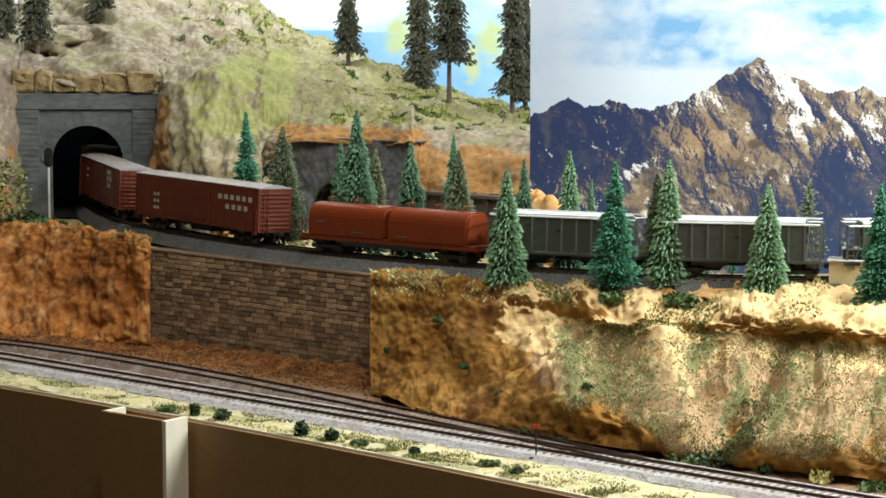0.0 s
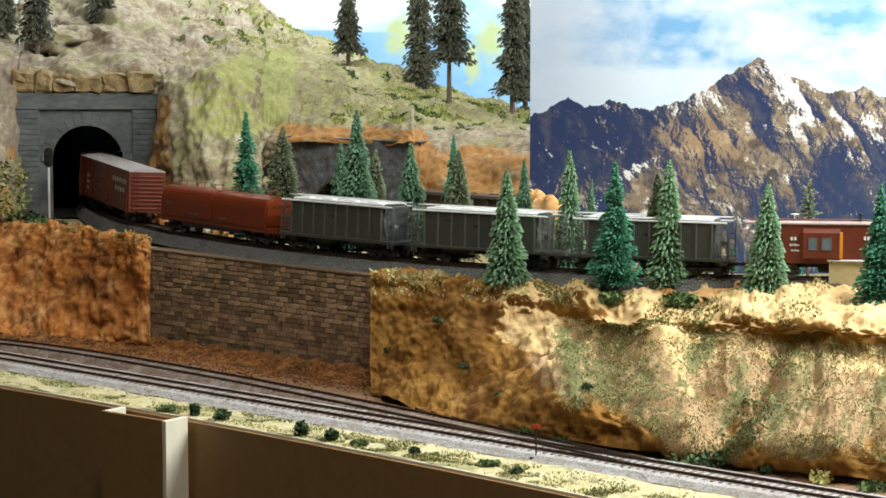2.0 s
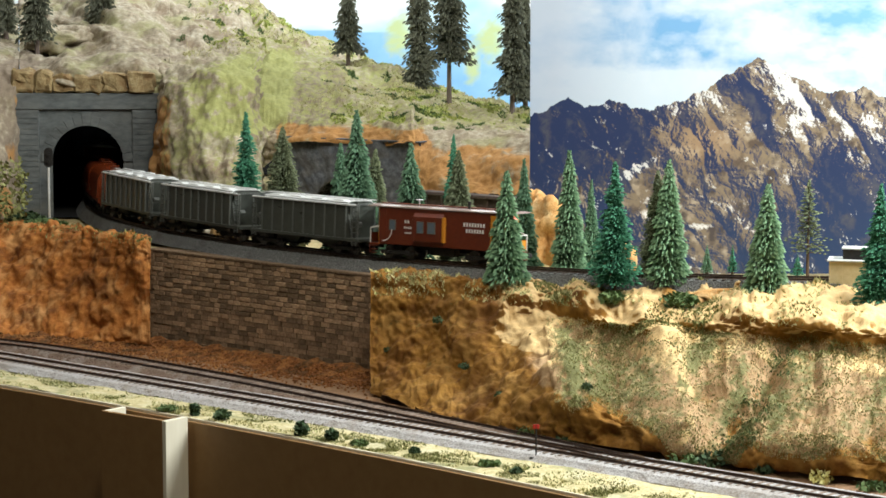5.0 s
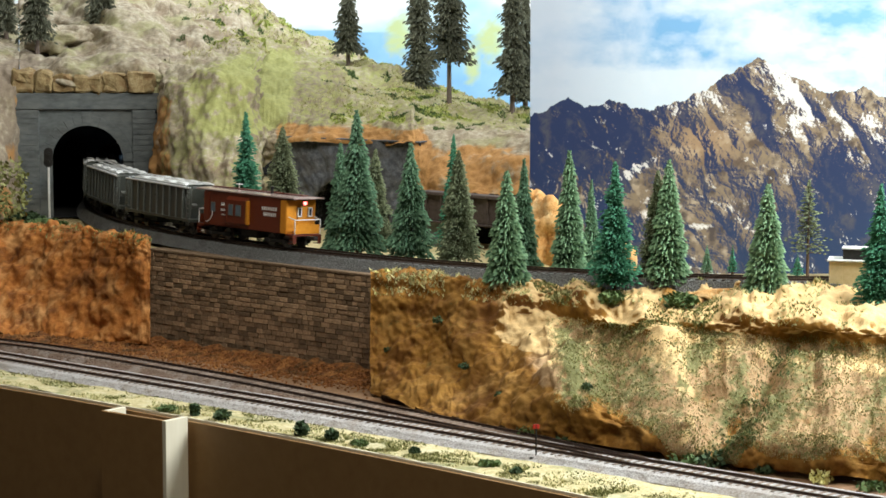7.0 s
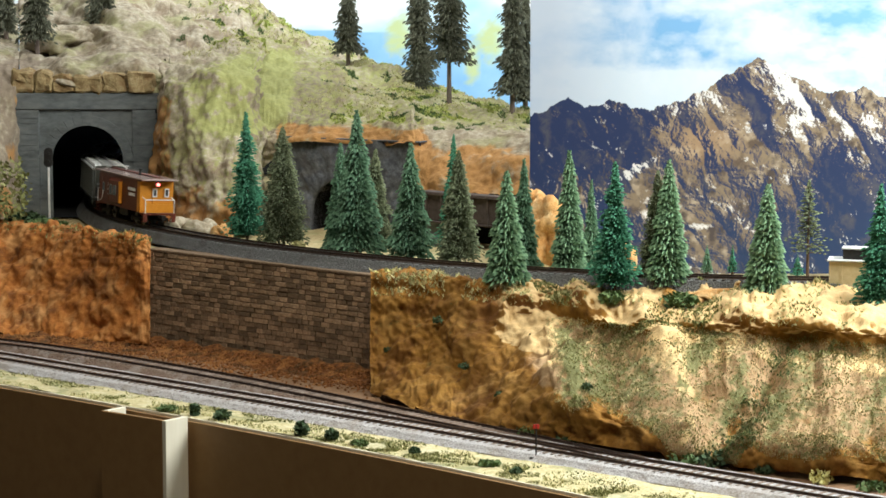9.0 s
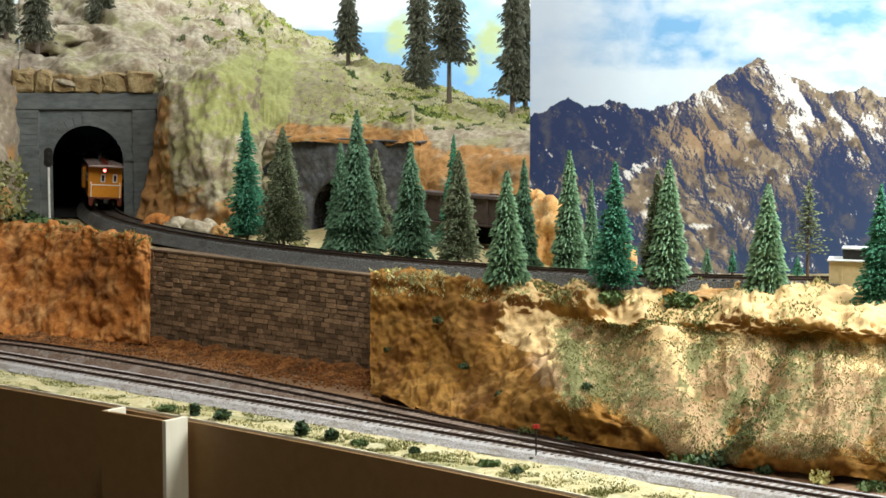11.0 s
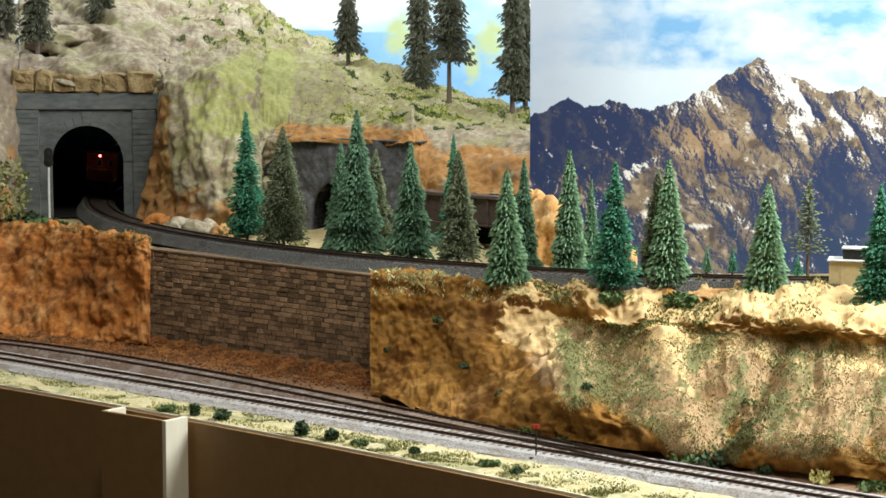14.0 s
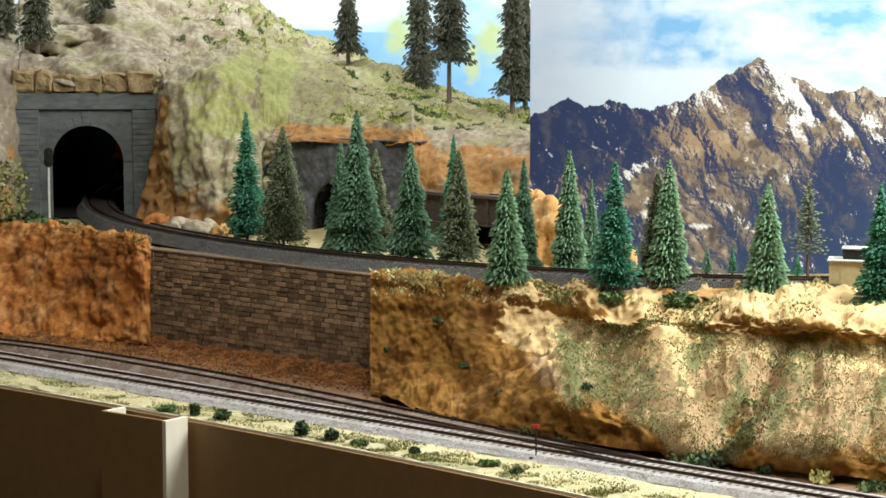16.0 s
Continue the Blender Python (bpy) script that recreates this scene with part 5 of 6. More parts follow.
tufts("verge_straw", strip_place, 5200, "straw", 0.0016, 9, "straw flock along the layout edge", 0.5)
tufts("verge_green", lambda rng: (lambda q: q if q and noise.noise(Vector(q) * 30 + Vector((3, 0, 0))) > -0.02 else None)(strip_place(rng)), 22000, "flock", 0.0013, 10, "green flock patches along the layout edge", 0.5)

tufts("gully_grass", on_mesh(cliff, lambda x, y, z, nz: abs(x - 0.197 - 0.06 * (z + 0.083) / 0.046) < 0.007 and -0.09 < z < -0.036), 1600, "bush_green", 0.0014, 15, "dark green growth down the gully", 0.5)
tufts("west_lip_grass", on_mesh(cliff_w, lambda x, y, z, nz: z > -0.014 and nz > 0.4 and noise.noise(Vector((x, y, z)) * 30) > -0.1), 700, "flock", 0.0016, 17, "pale dry grass on top of the red cliff", 0.6)
# talus along the foot of the wall and the red cliff
rng = np.random.default_rng(12)
vs, fs = [], []
cube = np.array([(0, 0, 1), (1, 0, 0), (0, 1, 0), (-1, 0, 0), (0, -1, 0), (0, 0, -1)], float)
for _ in range(9500):
    x = rng.uniform(-0.46, -0.05)
    foot = np.interp(x, [-0.46, -0.40, -0.26, -0.05], [2.135, 2.12, 2.093, 1.932])
    d = abs(rng.normal(0, 0.025))
    y = foot - d
    z = -0.0965 + max(0.0, 0.006 - d * 0.35)
    r = rng.uniform(0.0006, 0.0022)
    rot = np.array(Euler(rng.uniform(0, 6, 3)).to_matrix())
    k = len(vs)
    vs += [tuple(p) for p in (cube * r * rng.uniform(0.6, 1.2, 3)) @ rot.T + (x, y, z)]
    fs += [(k, k + 1, k + 2), (k, k + 2, k + 3), (k, k + 3, k + 4), (k, k + 4, k + 1), (k + 5, k + 2, k + 1), (k + 5, k + 3, k + 2), (k + 5, k + 4, k + 3), (k + 5, k + 1, k + 4)]
tagged(raw("talus", vs, fs, M["talus"]), "rust-coloured talus at the foot of the wall", "rubble", kind="stuff")
cols, rows = 90, 10
vs = []
for i in range(cols):
    x = -0.48 + 0.44 * i / (cols - 1)
    foot = float(np.interp(x, [-0.46, -0.40, -0.26, -0.05], [2.135, 2.12, 2.096, 1.934]))
    for j in range(rows):
        d = 0.036 * j / (rows - 1)
        q = Vector((x, foot + 0.006 - d, -0.0968 + 0.0085 * (1 - j / (rows - 1)) ** 1.5))
        vs.append(tuple(q + Vector((0, 0, 0.004 * noise.fractal(q * 90, 0.8, 2, 4) * (1 - j / rows)))))
fs = [(i * rows + j, (i + 1) * rows + j, (i + 1) * rows + j + 1, i * rows + j + 1) for i in range(cols - 1) for j in range(rows - 1)]
tagged(raw("talus_bank", vs, fs, M["talus"], smooth=True), "rust-coloured earth bank at the wall foot", "terrain", kind="structure")

for i, (x, y, z, r, h, leaf, label) in enumerate([
    (-0.103, 1.722, -0.0965, 0.0055, 0.011, "bush_dark", "round dark green bush on the verge"), (-0.080, 1.704, -0.0965, 0.0045, 0.009, "bush_dark", "round dark green bush on the verge"),
    (-0.166, 1.778, -0.0965, 0.0065, 0.008, "bush_dark", "low dark green bush on the verge"), (-0.188, 1.795, -0.0965, 0.0035, 0.009, "bush_dark", "small upright dark bush"),
    (-0.210, 1.812, -0.0965, 0.008, 0.004, "bush_green", "flat green bush by the ballast"), (-0.060, 1.690, -0.0965, 0.006, 0.0035, "bush_green", "flat green bush by the ballast"),
    (-0.020, 1.662, -0.0965, 0.003, 0.004, "bush_dark", "tiny dark tuft on the verge"), (0.032, 1.625, -0.0965, 0.008, 0.003, "bush_green", "flat green bush by the ballast"), (0.050, 1.600, -0.0965, 0.0035, 0.004, "bush_dark", "tiny dark tuft on the verge")]):
    bush(x, y, z, r, h, leaf, 100 + i, label, n=170)
for i, (x, y, z, r, h, leaf, label) in enumerate([
    (0.062, 1.712, -0.0965, 0.012, 0.010, "bush_green", "green bush at the cliff foot"), (0.088, 1.690, -0.0965, 0.008, 0.007, "bush_dark", "dark bush at the cliff foot"), (0.165, 1.628, -0.0965, 0.012, 0.009, "bush_green", "green bush in the gully mouth"),
    (0.186, 1.620, -0.0965, 0.012, 0.013, "bush_dark", "dark bush in the gully mouth"), (0.218, 1.600, -0.0965, 0.006, 0.007, "bush_dark", "dark bush at the cliff foot"), (0.252, 1.572, -0.0965, 0.008, 0.009, "bush_yellow", "bright yellow straw bush"),
    (0.283, 1.553, -0.0965, 0.011, 0.005, "bush_green", "green bush at the cliff foot"), (-0.046, 1.919, -0.012, 0.009, 0.010, "bush_yellow", "bright yellow straw bush on the cliff edge"), (0.287, 1.822, -0.017, 0.014, 0.006, "straw", "pale green grass clump beside the shed")]):
    bush(x, y, z, r, h, leaf, 120 + i, label, n=130)
for i, (x, y, z, r, h, leaf, label) in enumerate([
    (-0.405, 2.248, -0.008, 0.019, 0.068, "flock", "tall olive bush beside the portal"), (-0.395, 2.268, -0.010, 0.018, 0.012, "bush_dark", "low dark grass by the signal"), (-0.372, 2.240, -0.010, 0.020, 0.008, "bush_green", "low green grass below the portal"),
    (-0.125, 2.062, -0.010, 0.006, 0.011, "straw", "dry grass tuft between trees"), (0.182, 1.832, -0.020, 0.014, 0.012, "bush_green", "green flock clump on the cliff ledge"), (0.130, 1.842, -0.018, 0.010, 0.009, "bush_green", "green flock clump under the spruce")]):
    bush(x, y, z, r, h, leaf, 140 + i, label, n=420, size=0.0026)
for i, (x, z, y) in enumerate([(-0.044, -0.066, 1.893), (-0.004, -0.040, 1.882), (0.016, -0.0665, 1.826), (0.042, -0.0755, 1.758), (0.104, -0.060, 1.712)]):
    bush(x, y, z, 0.004, 0.005, "bush_dark", 160 + i, "small dark tuft on the clay face", n=60, size=0.0016)

for i, (x, y, z, sx, sy, sz, m_, label) in enumerate([
    (-0.262, 2.213, -0.008, 0.015, 0.011, 0.017, "clay_red", "rust-coloured boulder beside the track"), (-0.241, 2.193, -0.009, 0.014, 0.010, 0.018, "hill", "pale weathered boulder beside the track"), (-0.220, 2.178, -0.009, 0.016, 0.010, 0.017, "hill", "pale stone at the cliff foot"),
    (-0.200, 2.163, -0.008, 0.009, 0.008, 0.014, "cut_earth", "orange stone at the cliff foot"), (-0.121, 2.054, -0.010, 0.010, 0.005, 0.006, "hill", "white stone between the trees"),
    (0.090, 2.035, 0.010, 0.018, 0.014, 0.040, "cut_earth", "tall orange rock against the backdrop"), (0.077, 2.052, 0.030, 0.012, 0.010, 0.020, "cut_earth", "orange rock against the backdrop"), (0.152, 2.02, -0.012, 0.010, 0.01, 0.022, "cut_earth", "orange rock against the backdrop"),
    (0.214, 1.845, -0.016, 0.022, 0.012, 0.010, "cut_earth", "tan boulder on the cliff edge"), (0.188, 1.842, -0.018, 0.014, 0.010, 0.009, "cut_earth", "tan boulder on the cliff edge"), (0.322, 1.775, -0.026, 0.014, 0.010, 0.010, "hill", "white boulder on the cliff edge"),
    (0.300, 1.800, -0.020, 0.018, 0.010, 0.006, "hill", "flat pale stone on the cliff edge"), (0.250, 1.80, -0.022, 0.016, 0.012, 0.007, "hill", "flat pale stone on the cliff edge"), (-0.385, 2.46, 0.150, 0.034, 0.03, 0.022, "hill", "weathered rock knob on the hilltop")]):
    boulder("rock", x, y, z, sx * 1.15, sy, sz * 0.85, M[m_], 3.3 * i, label, 1.1)

# thin sparse tree by the backdrop
conifer(0.3105, 2.035, -0.03, 0.088, 0.024, "olive", 91, "sparse olive tree with thin branches near the backdrop", "tree", bare=0.28, dens=6, size=0.0036, droop=-0.1, ragged=0.7, group="trees near the backdrop")

# shed
shed = empty("shed", Matrix.Translation((0.3145, 1.848, -0.014)) @ Matrix.Rotation(math.radians(-12), 4, "Z"), "small tan shed with a flat roof beside the track", "shed")
part("wall", box(B(), -0.0150, 0.0150, -0.010, 0.010, 0, 0.0285, 0.0003), M["tan_paint"], shed)
for x in (-0.0150, -0.0060, 0.0144):
    part("corner_board", box(B(), x, x + 0.0012, -0.0107, -0.0099, 0, 0.0285), M["tan_paint"], shed)
part("roof", box(B(), -0.0165, 0.0180, -0.0125, 0.0120, 0.0285, 0.0298, 0.0003), M["grey_roof"], shed, "flat pale grey roof")
hut = part("roof_box", box(B(), -0.005, 0.0165, -0.006, 0.008, 0.0298, 0.0375, 0.0003), M["under"], shed, "dark box on the roof")
part("lid", box(B(), -0.006, 0.0175, -0.007, 0.009, 0.0375, 0.0386, 0.0002), M["grey_roof"], hut, "pale lid")

# signal at the tunnel
sig = empty("signal", Matrix.Translation((-0.3775, 2.300, -0.011)), "black signal head on a silver mast", "railway signal")
part("mast", rod(B(), (0, 0, 0), (0, 0, 0.056), 0.0011), M["white"], sig, "silver mast")
part("base", box(B(), -0.003, 0.003, -0.003, 0.003, 0, 0.003, 0.0004), M["concrete"], sig)
bm = B()
rod(bm, (0, -0.0015, 0.056), (0, 0.0015, 0.056), 0.0045, seg=18)
box(bm, -0.0042, 0.0042, -0.0016, 0.0016, 0.056, 0.066, 0.0008)
rod(bm, (0, -0.0015, 0.066), (0, 0.0015, 0.066), 0.0042, seg=18)
hd = part("head", bm, M["under"], sig, "black signal head")
for z in (0.0575, 0.0645):
    part("hood", rod(B(), (0, -0.0045, z), (0, -0.0015, z), 0.0016, seg=12), M["under"], hd)

# switch stand
st = empty("switch_stand", Matrix.Translation((0.0645, 1.640, -0.0955)), "black switch stand with a small red target", "switch stand")
part("base", box(B(), -0.0045, 0.0045, -0.002, 0.002, 0, 0.0016, 0.0003), M["under"], st)
part("rod", rod(B(), (0, 0, 0), (0, 0, 0.0245), 0.0005), M["under"], st)
part("target", box(B(), -0.0022, 0.0022, -0.0004, 0.0004, 0.0215, 0.0245, 0.0003), M["red_target"], st, "red target plate")

# box screwed to the fascia: front board, two sides
pk = empty("fascia_pocket", Matrix.Translation((-0.2593, 1.795, -0.093)) @ Matrix.Rotation(math.radians(-35.5), 4, "Z"), "open brown box with pale edges on the fascia", "pocket")
part("front", box(B(), 0, 0.0620, 0, 0.003, -0.16, 0, 0.0003), M["fascia"], pk)
for x in (-0.0005, 0.0621):
    part("side", box(B(), x, x + 0.0036, 0.0002 if x > 0 else 0.0032, 0.0240, -0.16, -0.0002, 0.0003), M["edge_wood"], pk, "bare pale wood side")

# ---- the scenery moved in depth, keeping its place in the camera's view ----
LONG = {"retaining_wall": wl, "rock_portal": dl, "girder_bridge": gl, "fascia_pocket": 0.062}


def settle():
    """First-fit meshes move point by point along sight lines; placed things move and scale to fit the view."""
    fixed = ("floor", "ceiling", "wall_north", "wall_south", "wall_east", "wall_west", "track", "tunnel_bore")
    for ob in list(bpy.data.objects):
        if ob.parent or ob.type not in ("MESH", "EMPTY") or ob.name.split(".")[0] in fixed:
            continue
        p, turn, _ = ob.matrix_basis.decompose()
        if p.length > 1e-6:
            reach = LONG.get(ob.name, 0.02)
            along_x = turn @ Vector((reach, 0, 0))
            a, b = deepen([p, p + along_x])
            k = a[1] / p.y
            sx = math.hypot(*(b - a)[:2]) / reach if ob.name in LONG else k
            ob.matrix_world = Matrix.Translation(a) @ Matrix.Rotation(math.atan2(b[1] - a[1], b[0] - a[0]), 4, "Z") @ Matrix.Diagonal((sx, k, k, 1))
            continue
        for part_ in [ob, *ob.children_recursive]:
            if part_.type != "MESH":
                continue
            me = part_.data
            co = np.empty(len(me.vertices) * 3)
            me.vertices.foreach_get("co", co)
            me.vertices.foreach_set("co", deepen(co.reshape(-1, 3)).ravel())
            me.update()


settle()

# ---- train ----
def truck(parent, x):
    t = part("truck", box(B(), x - 0.0165, x + 0.0165, 0.0108, 0.0128, 0.0035, 0.0072, 0.0008), M["under"], parent)
    bm = B()
    box(bm, x - 0.0165, x + 0.0165, -0.0128, -0.0108, 0.0035, 0.0072, 0.0008)
    box(bm, x - 0.003, x + 0.003, -0.0108, 0.0108, 0.005, 0.0105)
    for sx in (-0.010, 0.010):
        for sy in (-0.0134, 0.0134):
            box(bm, x + sx - 0.0022, x + sx + 0.0022, sy - 0.0008, sy + 0.0008, 0.0032, 0.0066, 0.0005)
    part("bolster", bm, M["under"], t)
    for sx in (-0.010, 0.010):
        bm = B()
        rod(bm, (0, -0.0098, 0), (0, 0.0098, 0), 0.0011)
        for sy in (-1, 1):
            rod(bm, (0, sy * 0.0070, 0), (0, sy * 0.0094, 0), 0.0052, seg=16)
            rod(bm, (0, sy * 0.0062, 0), (0, sy * 0.0070, 0), 0.0058, seg=16)
        ob = part("wheelset", bm, M["wheel"], t)
        ob.location = (x + sx, 0, 0.0052)
    return t


def coupler(parent, x, d):
    part("coupler", box(box(B(), min(x, x + d * 0.011), max(x, x + d * 0.011), -0.0012, 0.0012, 0.0082, 0.0106), min(x + d * 0.008, x + d * 0.0125), max(x + d * 0.008, x + d * 0.0125), -0.0022, 0.0022, 0.0076, 0.0112, 0.0004), M["under"], parent)


def lettering(parent, lines, y, material, label):
    """Rows of small blocks where the side is lettered: (front x, z, letter height, number of letters, pitch)."""
    for x, z, h, n, pitch in lines:
        bm = B()
        for i in range(n):
            xa = x - i * pitch
            box(bm, xa - pitch * (1.0 if n == 1 else 0.55), xa, y, y + 0.0003, z, z + h)
        part("lettering", bm, material, parent, label)


def ladder(bm, x, y, z0, z1, w=0.0045, n=6, axis="x"):
    """A grab-iron ladder standing off a side or an end."""
    t = 0.00035
    for e in (-w / 2, w / 2):
        if axis == "x":
            box(bm, x + e - t, x + e + t, y - t, y + t, z0, z1)
        else:
            box(bm, x - t, x + t, y + e - t, y + e + t, z0, z1)
    for i in range(n):
        z = z0 + (z1 - z0) * (i + 0.5) / n
        if axis == "x":
            box(bm, x - w / 2, x + w / 2, y - t, y + t, z - t, z + t)
        else:
            box(bm, x - t, x + t, y - w / 2, y + w / 2, z - t, z + t)
    return bm


def roofed(half_w, z0, eave, ridge):
    return [(-half_w, z0), (half_w, z0), (half_w, eave), (half_w * 0.5, (eave + ridge) / 2 + 0.0004), (0, ridge), (-half_w * 0.5, (eave + ridge) / 2 + 0.0004), (-half_w, eave)]


def boxcar(L, eave, paint, label, lines, door=0.030, roof=None):
    car = empty("boxcar", Matrix.Identity(4), label, "freight car", "cars of the freight train")
    hl, w = L / 2, 0.0172
    bm = prism(B(), roofed(w, 0.0105, eave, eave + 0.0026), -hl, hl)
    bmesh.ops.bevel(bm, geom=bm.edges[:], offset=0.0003, segments=1, affect="EDGES")
    body = part("body", bm, paint, car)
    bm = B()
    for sx in range(int(L / 0.0085)):
        x = -hl + 0.004 + sx * 0.0085
        prism(bm, [(y * 1.01, z + 0.0006) for y, z in roofed(w, eave - 0.0004, eave, eave + 0.0026)], x, x + 0.0009)
    part("roof_rib", bm, M["car_roof"], car)
    rf = [(w + 0.0004, eave - 0.0004), (w + 0.0004, eave + 0.0003), (w * 0.5, eave + 0.0020), (0, eave + 0.0030), (-w * 0.5, eave + 0.0020), (-w - 0.0004, eave + 0.0003), (-w - 0.0004, eave - 0.0004)]
    part("roof", prism(B(), rf, -hl - 0.0004, hl + 0.0004), M["car_roof"], car, "shiny metal roof with glare in its pale colour")
    for e in (-1, 1):
        for i in range(9):
            z = 0.013 + i * (eave - 0.015) / 9
            bm = box(B(), hl * e - 0.0002, hl * e + 0.0009, -w * 0.86, w * 0.86, z, z + 0.0021, 0.0006) if e > 0 else box(B(), -hl - 0.0009, -hl + 0.0002, -w * 0.86, w * 0.86, z, z + 0.0021, 0.0006)
            part("end_rib", bm, paint, car)
    for sy in (-1, 1):
        y0, y1 = (w, w + 0.0011) if sy > 0 else (-w - 0.0011, -w)
        bm = box(B(), -door / 2, door / 2, y0, y1, 0.0125, eave - 0.0022, 0.0003)
        d = part("door", bm, paint, car)
        for k in range(3):
            z = 0.016 + k * 0.0095
            part("door_rib", box(B(), -door / 2 + 0.001, door / 2 - 0.001, min(y0, y1) - (0.0004 if sy < 0 else 0), max(y0, y1) + (0.0004 if sy > 0 else 0), z, z + 0.0009), paint, d)
        part("door_track", box(B(), -door * 0.9, door * 1.05, y0, y1 + 0.0003 * sy, 0.0112, 0.0122), paint, car)
        for k in range(int(L / 0.012)):
            x = -hl + 0.006 + k * 0.012
            if abs(x) > door / 2 + 0.003:
                part("side_seam", box(B(), x - 0.0003, x + 0.0003, y0 if sy < 0 else w, y1 - 0.0007 if sy > 0 else -w, 0.0112, eave - 0.001), paint, car)
        for e in (-1, 1):
            part("ladder", ladder(B(), e * (hl - 0.004), sy * (w + 0.0009), 0.008, eave * (0.97 if e > 0 else 0.6), n=7), paint, car)
    part("underframe", box(box(B(), -hl + 0.004, hl - 0.004, -0.006, 0.006, 0.0075, 0.0108), -0.02, 0.014, -0.012, 0.012, 0.0045, 0.0106, 0.001), M["under"], car)
    lettering(car, lines, w + 0.0002, M["stencil"], "small off-white stencilled marks")
    for e in (-1, 1):
        part("end_ladder", ladder(B(), e * (hl + 0.0011), -e * 0.010, 0.010, eave, n=7, axis="y"), paint, car)
    for e in (-1, 1):
        truck(car, e * (hl - 0.026))
        coupler(car, e * hl, e)
    return car


def coil_car(L):
    car = empty("coil_car", Matrix.Identity(4), "glossy red-brown covered coil car with rounded hoods", "freight car", "cars of the freight train")
    hl, w = L / 2, 0.0165
    hood = [(w, 0.0150)] + [(w * math.copysign(abs(math.cos(a)) ** 0.55, math.cos(a)), 0.026 + 0.0155 * math.sin(a) ** 0.8) for a in [math.pi * i / 14 for i in range(15)]] + [(-w, 0.0150)]
    for x0, x1 in ((-hl + 0.006, -0.0012), (0.0012, hl - 0.006)):
        bm = prism(B(), hood, x0, x1)
        bmesh.ops.bevel(bm, geom=[e for e in bm.edges if abs(e.verts[0].co.x - e.verts[1].co.x) < 1e-6], offset=0.0016, segments=2, affect="EDGES")
        h = part("hood", bm, M["coil_red"], car)
        for k in range(3):
            x = x0 + (x1 - x0) * (0.15 + 0.35 * k)
            bm = B()
            for sy in (-1, 1):
                rod(bm, (x, sy * 0.004, 0.040), (x, sy * 0.004, 0.0455), 0.0004, seg=5)
            rod(bm, (x, -0.0055, 0.0455), (x, 0.0055, 0.0455), 0.0004, seg=5)
            part("lifting_bail", bm, M["coil_red"], h)
    part("sill", box(B(), -hl, hl, -0.0158, 0.0158, 0.0105, 0.0152, 0.0004), M["coil_red"], car)
    part("side_plate", prism(B(), [(-0.0162, 0.0072), (0.0162, 0.0072), (0.0162, 0.0107), (-0.0162, 0.0107)], -hl * 0.52, hl * 0.52), M["under"], car)
    part("underframe", box(B(), -hl + 0.003, hl - 0.003, -0.005, 0.005, 0.0070, 0.0106), M["under"], car)
    for e in (-1, 1):
        part("end_platform", box(B(), min(e * hl, e * (hl + 0.003)), max(e * hl, e * (hl + 0.003)), -0.015, 0.015, 0.0105, 0.0125), M["coil_red"], car)
        part("end_ladder", ladder(B(), e * (hl + 0.002), 0.011, 0.008, 0.026, n=4, axis="y"), M["coil_red"], car)
        truck(car, e * (hl - 0.024))
        coupler(car, e * hl, e)
    lettering(car, [(0.035, 0.018, 0.0016, 8, 0.0018), (-0.012, 0.0175, 0.0013, 7, 0.0015), (0.072, 0.0255, 0.0012, 6, 0.0016)], 0.0166, M["hopper_pale"], "small faded stencilled marks")
    return car


